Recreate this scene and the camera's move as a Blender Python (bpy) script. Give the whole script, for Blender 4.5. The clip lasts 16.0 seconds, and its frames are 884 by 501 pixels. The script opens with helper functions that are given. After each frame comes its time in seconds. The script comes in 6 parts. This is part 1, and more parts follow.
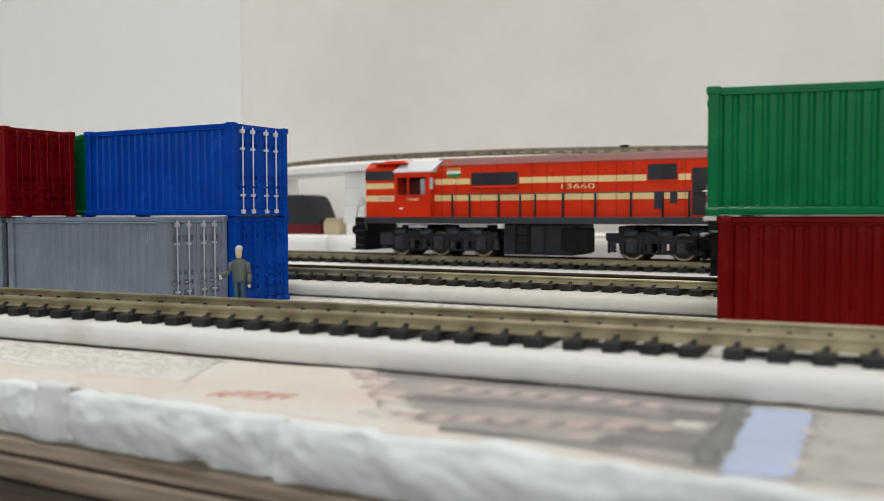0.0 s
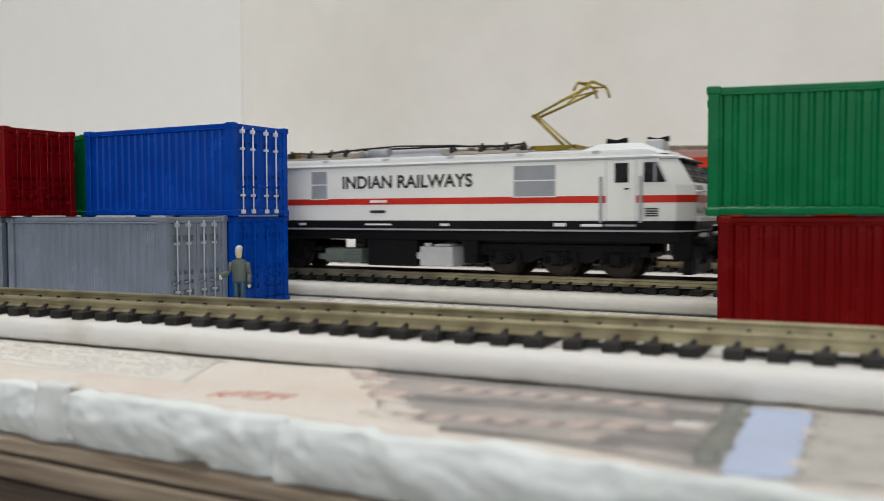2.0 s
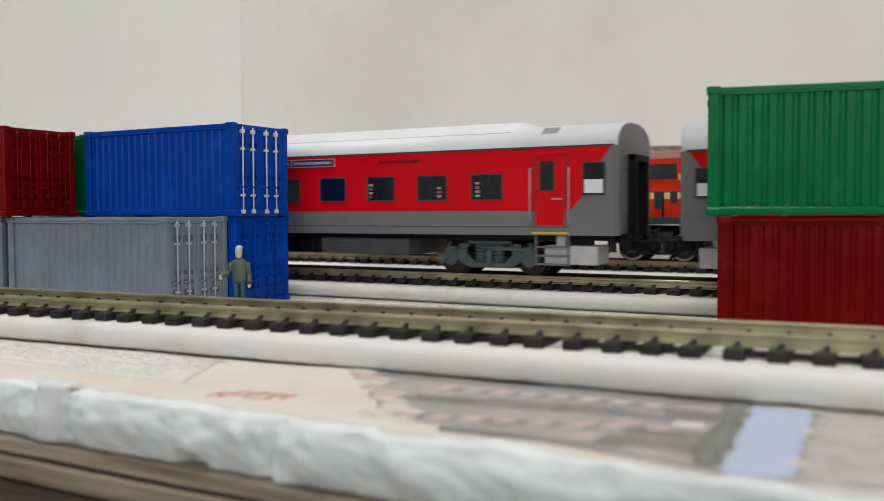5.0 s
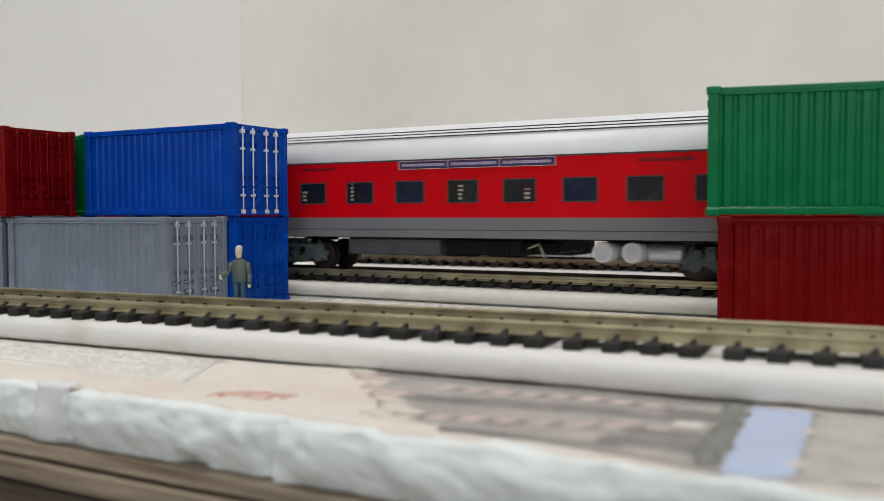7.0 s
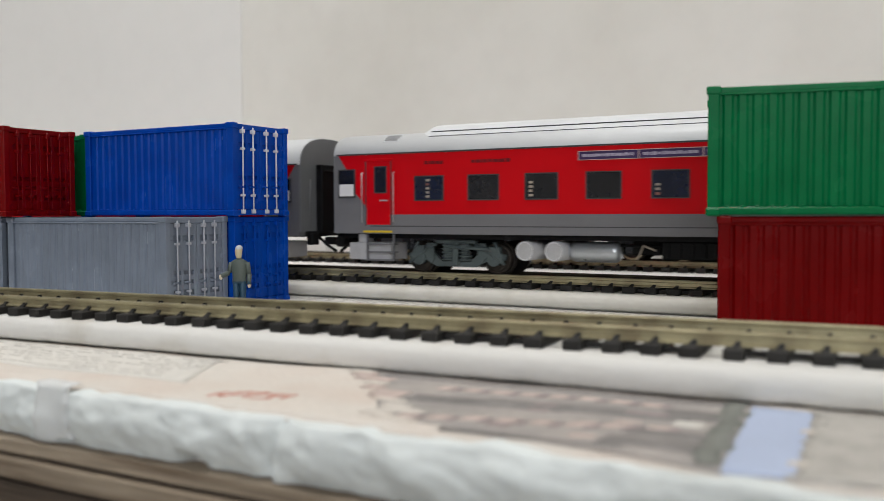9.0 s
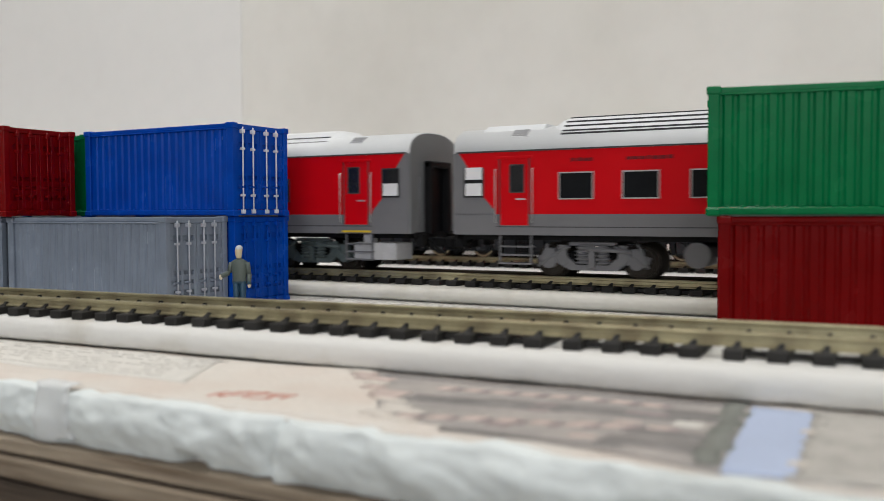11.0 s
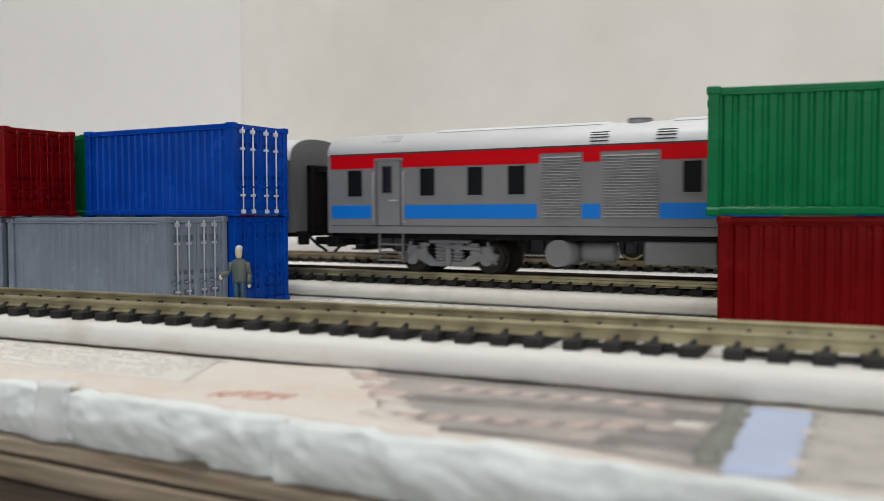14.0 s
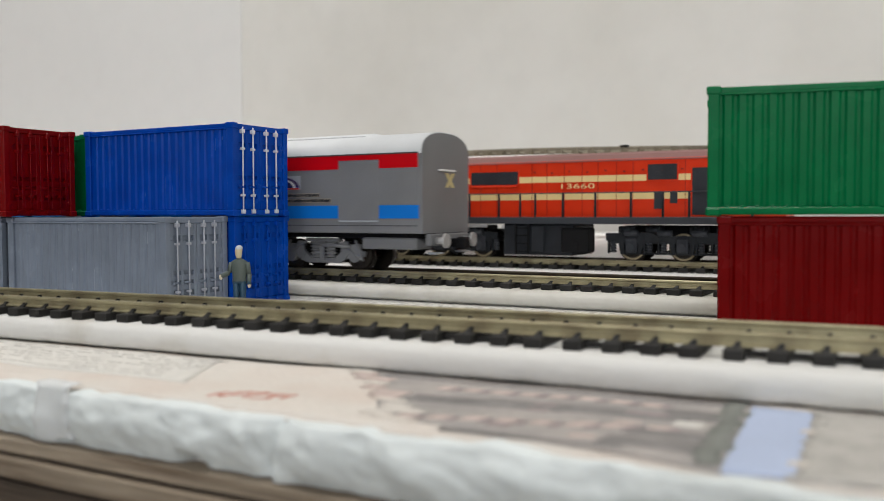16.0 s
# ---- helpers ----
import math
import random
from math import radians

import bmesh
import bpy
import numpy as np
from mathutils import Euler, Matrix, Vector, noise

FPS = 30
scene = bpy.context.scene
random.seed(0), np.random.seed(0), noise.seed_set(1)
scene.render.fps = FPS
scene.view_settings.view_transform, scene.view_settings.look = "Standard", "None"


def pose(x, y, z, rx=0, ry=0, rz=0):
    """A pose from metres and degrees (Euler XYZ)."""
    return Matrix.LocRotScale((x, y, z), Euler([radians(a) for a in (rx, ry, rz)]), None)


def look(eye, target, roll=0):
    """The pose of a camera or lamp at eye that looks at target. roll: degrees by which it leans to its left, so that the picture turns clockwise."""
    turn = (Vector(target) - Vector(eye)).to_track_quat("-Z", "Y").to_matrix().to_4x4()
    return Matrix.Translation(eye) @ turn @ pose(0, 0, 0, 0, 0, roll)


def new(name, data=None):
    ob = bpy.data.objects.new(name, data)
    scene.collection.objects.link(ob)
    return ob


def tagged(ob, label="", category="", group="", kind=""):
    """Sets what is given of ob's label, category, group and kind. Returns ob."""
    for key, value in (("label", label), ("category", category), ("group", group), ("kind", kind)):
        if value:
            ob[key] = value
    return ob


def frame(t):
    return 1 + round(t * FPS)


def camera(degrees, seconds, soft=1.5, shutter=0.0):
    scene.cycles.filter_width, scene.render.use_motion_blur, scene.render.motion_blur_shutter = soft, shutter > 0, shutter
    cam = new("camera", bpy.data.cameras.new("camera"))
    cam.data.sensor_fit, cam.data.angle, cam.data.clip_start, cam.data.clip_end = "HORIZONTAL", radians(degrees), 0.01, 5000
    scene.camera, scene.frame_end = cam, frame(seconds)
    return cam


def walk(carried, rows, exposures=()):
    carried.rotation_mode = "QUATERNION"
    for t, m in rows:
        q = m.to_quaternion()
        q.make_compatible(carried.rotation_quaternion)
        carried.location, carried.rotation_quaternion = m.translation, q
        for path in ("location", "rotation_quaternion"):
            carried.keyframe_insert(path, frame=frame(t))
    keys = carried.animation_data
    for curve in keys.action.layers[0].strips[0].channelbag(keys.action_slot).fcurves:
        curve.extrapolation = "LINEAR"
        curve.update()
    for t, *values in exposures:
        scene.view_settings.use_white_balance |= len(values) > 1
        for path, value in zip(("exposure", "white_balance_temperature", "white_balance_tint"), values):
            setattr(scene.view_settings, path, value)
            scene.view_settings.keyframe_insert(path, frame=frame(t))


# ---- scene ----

# The camera stands still on the table edge, a little above the rails.
EYE = (0.0, 0.0, 0.03098)
cam = camera(52.96, 16.0, soft=0.72, shutter=0.35)
cam.data.dof.use_dof = True
cam.data.dof.focus_distance = 0.275
cam.data.dof.aperture_fstop = 19.0
POSE = look(EYE, (-0.47623, 0.87824, 0.03098 - 0.04345), -0.19)
walk(cam, [(0.0, POSE), (16.0, POSE)])
scene.view_settings.exposure = 0.43

# ---------------------------------------------------------------- light
world = bpy.data.worlds.new("sky")
scene.world = world
world.use_nodes = True
wn = world.node_tree.nodes
sky = wn.new("ShaderNodeTexSky")
sky.sky_type, sky.sun_disc, sky.sun_elevation, sky.sun_rotation = "NISHITA", False, radians(45), radians(200)
world.node_tree.links.new(sky.outputs[0], wn["Background"].inputs[0])
wn["Background"].inputs[1].default_value = 0.1


def area_lamp(name, where, target, wide, high, watts, colour):
    lamp = bpy.data.lights.new(name, "AREA")
    lamp.shape, lamp.size, lamp.size_y, lamp.energy, lamp.color = "RECTANGLE", wide, high, watts, colour
    ob = new(name, lamp)
    ob.matrix_world = look(where, target)
    return ob


# Added lamps with unseen sources: one behind the camera, one overhead towards the wall
area_lamp("added_front_light", (1.0, -2.08, 0.95), (0.7, 0.0, 0.75), 1.5, 1.2, 18.5, (1.0, 0.99, 0.98))
area_lamp("added_top_light", (-0.32, 0.0, 1.6), (-0.55, 0.42, 0.2), 0.9, 0.06, 10.8, (1.0, 0.98, 0.95))

# ---------------------------------------------------------------- mesh building, in millimetres
MM = 0.001


class Shape:
    """Collects faces in millimetres and links them as one mesh object."""

    def __init__(self):
        self.v, self.f, self.s = [], [], []

    def add(self, verts, faces, smooth=False):
        n = len(self.v)
        self.v += [tuple(p) for p in verts]
        self.f += [tuple(n + i for i in q) for q in faces]
        self.s += [smooth] * len(faces)
        return self

    def box(self, x0, x1, y0, y1, z0, z1, b=0.0):
        if b <= 0:
            v = [(x, y, z) for x in (x0, x1) for y in (y0, y1) for z in (z0, z1)]
            return self.add(v, [(0, 1, 3, 2), (4, 6, 7, 5), (0, 4, 5, 1), (2, 3, 7, 6), (0, 2, 6, 4), (1, 5, 7, 3)])
        v, at = [], {}
        for i, x in enumerate((x0, x1)):
            for j, y in enumerate((y0, y1)):
                for k, z in enumerate((z0, z1)):
                    dx, dy, dz = (b if i == 0 else -b), (b if j == 0 else -b), (b if k == 0 else -b)
                    for a, p in enumerate(((x, y + dy, z + dz), (x + dx, y, z + dz), (x + dx, y + dy, z))):
                        at[i, j, k, a] = len(v)
                        v.append(p)
        f = []
        for q in (0, 1):
            f.append([at[q, 0, 0, 0], at[q, 1, 0, 0], at[q, 1, 1, 0], at[q, 0, 1, 0]])
            f.append([at[0, q, 0, 1], at[1, q, 0, 1], at[1, q, 1, 1], at[0, q, 1, 1]])
            f.append([at[0, 0, q, 2], at[1, 0, q, 2], at[1, 1, q, 2], at[0, 1, q, 2]])
            for r in (0, 1):
                f.append([at[q, r, 0, 0], at[q, r, 1, 0], at[q, r, 1, 1], at[q, r, 0, 1]])
                f.append([at[q, 0, r, 0], at[q, 1, r, 0], at[q, 1, r, 2], at[q, 0, r, 2]])
                f.append([at[0, q, r, 1], at[1, q, r, 1], at[1, q, r, 2], at[0, q, r, 2]])
                for w in (0, 1):
                    f.append([at[q, r, w, 0], at[q, r, w, 1], at[q, r, w, 2]])
        return self.add(v, f)

    def cyl(self, p, q, r, n=12, r2=None, smooth=True):
        p, q = Vector(p), Vector(q)
        d = (q - p).normalized()
        a = d.orthogonal().normalized()
        c = d.cross(a)
        r2 = r if r2 is None else r2
        v = []
        for o, rad in ((p, r), (q, r2)):
            for i in range(n):
                t = 2 * math.pi * i / n
                v.append(o + (a * math.cos(t) + c * math.sin(t)) * rad)
        self.add(v, [(i, (i + 1) % n, n + (i + 1) % n, n + i) for i in range(n)], smooth)
        m = len(self.v) - 2 * n
        self.f += [tuple(m + i for i in range(n)), tuple(m + n + i for i in range(n))]
        self.s += [False, False]
        return self

    def tube(self, path, r, n=6):
        for p, q in zip(path, path[1:]):
            self.cyl(p, q, r, n)
        return self

    def prism(self, pts, a0, a1, axis="x", smooth=False):
        n = len(pts)
        put = {"x": lambda a, p: (a, p[0], p[1]), "y": lambda a, p: (p[0], a, p[1]), "z": lambda a, p: (p[0], p[1], a)}[axis]
        v = [put(a0, p) for p in pts] + [put(a1, p) for p in pts]
        self.add(v, [(i, (i + 1) % n, n + (i + 1) % n, n + i) for i in range(n)], smooth)
        m = len(self.v) - 2 * n
        self.f += [tuple(m + i for i in range(n)), tuple(m + n + i for i in range(n))]
        self.s += [False, False]
        return self

    def coil(self, x, y, z0, z1, r, turns, n=12):
        """A spring as one turned piece."""
        rings = []
        for i in range(turns * 4 + 1):
            rad = r * (1.0 if i % 4 in (1, 2) else 0.7)
            z = z0 + (z1 - z0) * i / (turns * 4)
            rings.append([(x + rad * math.cos(2 * math.pi * k / n), y + rad * math.sin(2 * math.pi * k / n), z) for k in range(n)])
        return self.loft(rings)

    def loft(self, rings, smooth=False):
        n = len(rings[0])
        v = [p for r in rings for p in r]
        f = [(k * n + i, k * n + (i + 1) % n, (k + 1) * n + (i + 1) % n, (k + 1) * n + i)
             for k in range(len(rings) - 1) for i in range(n)]
        self.add(v, f, smooth)
        m = len(self.v) - len(v)
        self.f += [tuple(m + i for i in range(n)), tuple(m + (len(rings) - 1) * n + i for i in range(n))]
        self.s += [False, False]
        return self

    def mesh(self, name, material):
        bm = bmesh.new()
        vs = [bm.verts.new((x * MM, y * MM, z * MM)) for x, y, z in self.v]
        for q, smooth in zip(self.f, self.s):
            try:
                bm.faces.new([vs[i] for i in q]).smooth = smooth
            except ValueError:
                pass
        bmesh.ops.recalc_face_normals(bm, faces=bm.faces)
        me = bpy.data.meshes.new(name)
        bm.to_mesh(me)
        bm.free()
        me.materials.append(material)
        return me


def part(name, shape, material, parent=None, label="", kind=""):
    me = shape if isinstance(shape, bpy.types.Mesh) else shape.mesh(name, material)
    ob = new(name, me)
    ob.parent = parent
    return tagged(ob, label, kind=kind)


def thing(name, x, y, z, yaw, label, category, group=""):
    """An Empty at a thing's base, in millimetres."""
    ob = new(name)
    ob.empty_display_size = 0.005
    ob.matrix_basis = pose(x * MM, y * MM, z * MM, 0, 0, yaw)
    return tagged(ob, label, category, group)


def letters(name, text, size, x, y, z, material, parent, label="", wide=1.0, thick=0.05, centre=False, bold=0.0):
    """Raised lettering on a side that faces -y, in millimetres; x, z: its lower left corner."""
    cu = bpy.data.curves.new("lettering", "FONT")
    cu.body, cu.size, cu.extrude, cu.offset = text, size * MM, thick * MM, bold * MM
    if centre:
        cu.align_x = "CENTER"
    tmp = bpy.data.objects.new("lettering", cu)
    me = bpy.data.meshes.new_from_object(tmp)
    bpy.data.objects.remove(tmp)
    m = Matrix.Translation((x * MM, y * MM, z * MM)) @ Euler((radians(90), 0, 0)).to_matrix().to_4x4() @ Matrix.Diagonal((wide, 1, 1, 1))
    me.transform(m)
    me.materials.clear()
    me.materials.append(material)
    return part(name, me, material, parent, label)


# ---------------------------------------------------------------- materials
def nodes_of(name):
    m = bpy.data.materials.new(name)
    m.use_nodes = True
    nt = m.node_tree
    return m, nt, nt.nodes["Principled BSDF"]


def surface(name, colour, rough=0.5, metal=0.0, vary=0.12, grain=2500.0, patch=120.0, bump=0.1, bump_mm=0.05,
            spec=0.3, coat=0.0, second=None, island=0.0, stretch=(1, 1, 1)):
    """A painted, moulded or cast surface: two scales of tone, fine relief, uneven gloss. Scales are per metre."""
    m, nt, p = nodes_of(name)
    L = nt.links
    tc = nt.nodes.new("ShaderNodeTexCoord")
    mp = nt.nodes.new("ShaderNodeMapping")
    mp.inputs["Scale"].default_value = stretch
    L.new(tc.outputs["Object"], mp.inputs["Vector"])
    big, fine = nt.nodes.new("ShaderNodeTexNoise"), nt.nodes.new("ShaderNodeTexNoise")
    for n, s, d in ((big, patch, 3.0), (fine, grain, 4.0)):
        n.inputs["Scale"].default_value, n.inputs["Detail"].default_value = s, d
        L.new(mp.outputs["Vector"], n.inputs["Vector"])
    ramp = nt.nodes.new("ShaderNodeValToRGB")
    other = second or [c * (1 - vary) for c in colour]
    ramp.color_ramp.elements[0].color, ramp.color_ramp.elements[1].color = (*other, 1), (*colour, 1)
    ramp.color_ramp.elements[0].position, ramp.color_ramp.elements[1].position = 0.3, 0.62
    L.new(big.outputs["Fac"], ramp.inputs["Fac"])
    mul = nt.nodes.new("ShaderNodeMix")
    mul.data_type, mul.blend_type = "RGBA", "MULTIPLY"
    mul.inputs[0].default_value = min(1.0, vary * 2.5)
    gr = nt.nodes.new("ShaderNodeValToRGB")
    gr.color_ramp.elements[0].color, gr.color_ramp.elements[1].color = (0.72, 0.72, 0.72, 1), (1, 1, 1, 1)
    gr.color_ramp.elements[0].position, gr.color_ramp.elements[1].position = 0.25, 0.6
    L.new(fine.outputs["Fac"], gr.inputs["Fac"])
    L.new(ramp.outputs["Color"], mul.inputs[6])
    L.new(gr.outputs["Color"], mul.inputs[7])
    out = mul.outputs[2]
    if island:
        geo = nt.nodes.new("ShaderNodeObjectInfo")
        hsv = nt.nodes.new("ShaderNodeHueSaturation")
        mr = nt.nodes.new("ShaderNodeMapRange")
        mr.inputs["To Min"].default_value, mr.inputs["To Max"].default_value = 1 - island, 1 + island
        L.new(geo.outputs["Random"], mr.inputs["Value"])
        L.new(mr.outputs[0], hsv.inputs["Value"])
        L.new(out, hsv.inputs["Color"])
        out = hsv.outputs[0]
    L.new(out, p.inputs["Base Color"])
    rr = nt.nodes.new("ShaderNodeMapRange")
    rr.inputs["To Min"].default_value, rr.inputs["To Max"].default_value = max(0.03, rough - 0.1), min(1.0, rough + 0.12)
    L.new(big.outputs["Fac"], rr.inputs["Value"])
    L.new(rr.outputs[0], p.inputs["Roughness"])
    p.inputs["Metallic"].default_value = metal
    p.inputs["Specular IOR Level"].default_value = spec
    p.inputs["Coat Weight"].default_value = coat
    if bump:
        bp = nt.nodes.new("ShaderNodeBump")
        bp.inputs["Strength"].default_value, bp.inputs["Distance"].default_value = bump, bump_mm * MM
        L.new(fine.outputs["Fac"], bp.inputs["Height"])
        L.new(bp.outputs[0], p.inputs["Normal"])
    return m


def foam_material(name, colour, dirt):
    """Expanded polystyrene: pressed beads, a few grey scuffs."""
    m, nt, p = nodes_of(name)
    L = nt.links
    tc = nt.nodes.new("ShaderNodeTexCoord")
    vor = nt.nodes.new("ShaderNodeTexVoronoi")
    vor.inputs["Scale"].default_value = 420.0
    big = nt.nodes.new("ShaderNodeTexNoise")
    big.inputs["Scale"].default_value, big.inputs["Detail"].default_value = 45.0, 6.0
    L.new(tc.outputs["Object"], vor.inputs["Vector"])
    L.new(tc.outputs["Object"], big.inputs["Vector"])
    ramp = nt.nodes.new("ShaderNodeValToRGB")
    ramp.color_ramp.elements[0].color, ramp.color_ramp.elements[1].color = (*dirt, 1), (*colour, 1)
    ramp.color_ramp.elements[0].position, ramp.color_ramp.elements[1].position = 0.28, 0.5
    L.new(big.outputs["Fac"], ramp.inputs["Fac"])
    L.new(ramp.outputs["Color"], p.inputs["Base Color"])
    p.inputs["Roughness"].default_value = 0.75
    p.inputs["Subsurface Weight"].default_value = 0.0
    bp = nt.nodes.new("ShaderNodeBump")
    bp.inputs["Strength"].default_value, bp.inputs["Distance"].default_value = 0.35, 0.35 * MM
    L.new(vor.outputs["Distance"], bp.inputs["Height"])
    L.new(bp.outputs[0], p.inputs["Normal"])
    return m


WALL = surface("wall_paint", (0.75, 0.737, 0.705), 0.8, vary=0.05, grain=60, patch=7.0, bump=0.15, bump_mm=0.8, second=(0.685, 0.668, 0.625))
WALL_SIDE = surface("wall_paint_side", (0.76, 0.755, 0.745), 0.8, vary=0.03, grain=60, patch=5.0, bump=0.15, bump_mm=0.8)
CEILING = surface("ceiling_paint", (0.8, 0.79, 0.77), 0.85, vary=0.04, grain=40, patch=2)
FLOOR = surface("floor_tile", (0.45, 0.42, 0.38), 0.4, vary=0.1, grain=90, patch=4)
FOAM = foam_material("foam_white", (0.69, 0.685, 0.665), (0.49, 0.465, 0.41))
FOAM_OLD = foam_material("foam_broken", (0.72, 0.77, 0.775), (0.62, 0.66, 0.66))
# Lighter foam copy: stronger light at the back put into the colour.
FOAM_LIT = foam_material("foam_lit_copy", (0.95, 0.945, 0.93), (0.89, 0.88, 0.86))
# Darker foam copy: grime, plus the strip's front shade put into the colour.
FOAM_SHADED = foam_material("foam_grimy_shaded", (0.6, 0.585, 0.54), (0.46, 0.44, 0.38))
PAPER = surface("newsprint", (0.72, 0.7, 0.66), 0.85, vary=0.1, grain=1400, patch=70, bump=0.2, bump_mm=0.2)
PLY = surface("plywood_pale", (0.38, 0.315, 0.24), 0.75, vary=0.35, grain=900, patch=420, bump=0.6, bump_mm=0.6, stretch=(0.07, 1, 1.3), second=(0.19, 0.142, 0.1))
PLY_DARK = surface("plywood_dark", (0.13, 0.1, 0.075), 0.8, vary=0.4, grain=900, patch=420, bump=0.6, bump_mm=0.6, stretch=(0.07, 1, 1.3), second=(0.06, 0.045, 0.035))
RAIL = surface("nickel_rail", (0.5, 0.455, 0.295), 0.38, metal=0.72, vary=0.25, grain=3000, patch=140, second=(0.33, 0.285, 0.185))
# Near-black copy of the rail, used for the far rail of two tracks.
RAIL_DARK = surface("dark_rail", (0.075, 0.06, 0.04), 0.55, metal=0.4, vary=0.3, grain=3000, patch=140, second=(0.04, 0.03, 0.022))
TIE = surface("black_sleeper", (0.022, 0.021, 0.02), 0.6, vary=0.3, grain=5000, patch=300, island=0.25, bump=0.3, bump_mm=0.1)

# ---------------------------------------------------------------- the room
def slab(name, x0, x1, y0, y1, z0, z1, material, label, category="", bevel=0.0):
    ob = part(name, Shape().box(x0, x1, y0, y1, z0, z1, bevel), material)
    return tagged(ob, label, category, kind="structure")


slab("wall_north", -487, 2600, 560, 680, -800, 2000, WALL, "off-white painted plaster wall with faint stains", "wall")
slab("wall_pier", -2400, -487, 558.9, 680, -800, 2000, WALL_SIDE, "plain white painted plaster wall pier", "wall")
slab("wall_west", -2520, -2400, -2200, 680, -800, 2000, WALL_SIDE, "plain white painted plaster wall", "wall")
slab("wall_east", 2600, 2720, -2200, 680, -800, 2000, WALL, "off-white painted plaster wall", "wall")
# Unseen wall; its window opening is assumed, to go with the added lamp.
wall_s = Shape()
for a in ((-2520, 250, -800, 2000), (1750, 2720, -800, 2000), (250, 1750, -800, 350), (250, 1750, 1550, 2000)):
    wall_s.box(a[0], a[1], -2320, -2200, a[2], a[3])
tagged(part("wall_south", wall_s, WALL), "off-white plaster wall with an assumed window opening", "wall", kind="structure")
slab("ceiling", -2520, 2720, -2320, 680, 2000, 2100, CEILING, "white painted ceiling", "ceiling")
slab("floor", -2520, 2720, -2320, 680, -900, -800, FLOOR, "dull beige tiled floor", "floor")

# ---------------------------------------------------------------- the layout's boards
X0, X1 = -2050, 1750
board = thing("table_board", 0, 0, -40, 0, "layered brown plywood table board with a worn front edge", "table")
ply = [(-10.3, -12.6, 103.5, PLY), (-12.6, -13.6, 105.0, PLY_DARK), (-13.6, -17.2, 102.5, PLY), (-17.2, -18.2, 104.5, PLY_DARK),
       (-18.2, -28.0, 103.8, PLY_DARK), (-28.0, -40.0, 103.0, PLY)]


def ragged_front(z0, z1, y, back, amp, step=5.0, seed=1):
    """A long slab along x with an uneven front edge."""
    s = Shape()
    n = int((X1 - X0) / step)
    rows = []
    for i in range(n + 1):
        x = X0 + i * step
        d0 = amp * noise.noise((x * 0.03, seed * 3.1, 0.0)) + 0.4 * amp * noise.noise((x * 0.17, seed * 1.7, 2.0))
        d1 = amp * noise.noise((x * 0.03, seed * 3.1, 5.0)) + 0.4 * amp * noise.noise((x * 0.17, seed * 1.7, 7.0))
        rows.append([(x, y + d0, z1), (x, y + d1, z0), (x, back, z0), (x, back, z1)])
    return s.loft(rows)


for i, (za, zb, y, mat) in enumerate(ply):
    layer = ragged_front(zb + 40, za + 40, y, 546, 0.7, seed=11 + i)
    part("ply_layer", layer, mat, board)
for x in (-2000, -700, 500, 1700):
    for y in (130, 515):
        part("table_leg", Shape().box(x - 20, x + 20, y - 20, y + 20, -760, 0, 2), PLY, board)


def torn_face(x, z, beads=1.0):
    """How far forward the torn foam edge stands at x and height z (0 to -10)."""
    q = Vector((x * 0.1, z * 0.1, 0.0))
    bead = noise.voronoi(Vector((x * 0.21, z * 0.24, 1.0)))[0][0]
    small = noise.voronoi(Vector((x * 0.5, z * 0.55, 4.0)))[0][0]
    k = -z / 10.0
    lump = noise.noise(Vector((x * 0.11, z * 0.16, 6.0)))
    # a crease down the face and a bite out of the lower edge
    crease = 1.5 * math.exp(-((x + 85.0 - 0.35 * z) / 1.3) ** 2) + 0.8 * math.exp(-((x + 92.0 + 0.5 * z) / 0.8) ** 2) * min(1, k * 2)
    bite = 3.5 * math.exp(-((x + 104.0) / 2.6) ** 2) * max(0.0, k - 0.72) / 0.28
    return 105.6 + 0.8 * noise.noise(Vector((x * 0.02, 0, 3))) - 1.8 * math.sin(math.pi * min(1, k * 0.9 + 0.1)) + crease + bite \
        + 0.7 * noise.noise(q) - 1.1 * lump - 1.1 * max(0.0, noise.noise(Vector((x * 0.16, z * 0.1, 8.0))) - 0.35) \
        + beads * (0.9 * (bead - 0.4) + 0.5 * (small - 0.4) + 0.2 * (noise.voronoi(Vector((x * 0.95, z * 1.0, 7.0)))[0][0] - 0.4))


def broken_foam():
    """The base sheet of polystyrene, whose front edge is torn bead by bead."""
    s = Shape()
    step, levels = 0.85, 20
    n = int((150 + 330) / step)
    grid = []
    for i in range(n + 1):
        x = -330 + i * step
        col = [(x, 135.0, -0.02)]
        for k in range(levels + 1):
            z = -10.0 * k / levels
            y = torn_face(x, z)
            top = 0.8 * noise.noise(Vector((x * 0.07, 9, 0))) + 0.4 * noise.noise(Vector((x * 0.25, 4, 0)))
            col.append((x, y, z + (top - 0.5 if k == 0 else top * 0.5 if k == 1 else 0)))
        grid.append(col)
    m = levels + 2
    v = [p for c in grid for p in c]
    f = [(i * m + k, (i + 1) * m + k, (i + 1) * m + k + 1, i * m + k + 1) for i in range(n) for k in range(m - 1)]
    s.add(v, f, True)
    return s


base = thing("polystyrene_sheet", 0, 0, -10.2, 0, "white polystyrene base sheet with a torn beaded front edge", "foam sheet")
part("torn_edge", Shape().add([(x, y, z + 10.2) for x, y, z in broken_foam().v], broken_foam().f, True), FOAM_OLD, base)
part("sheet", Shape().box(X0, X1, 108.5, 546, 0.1, 10.1), FOAM, base)


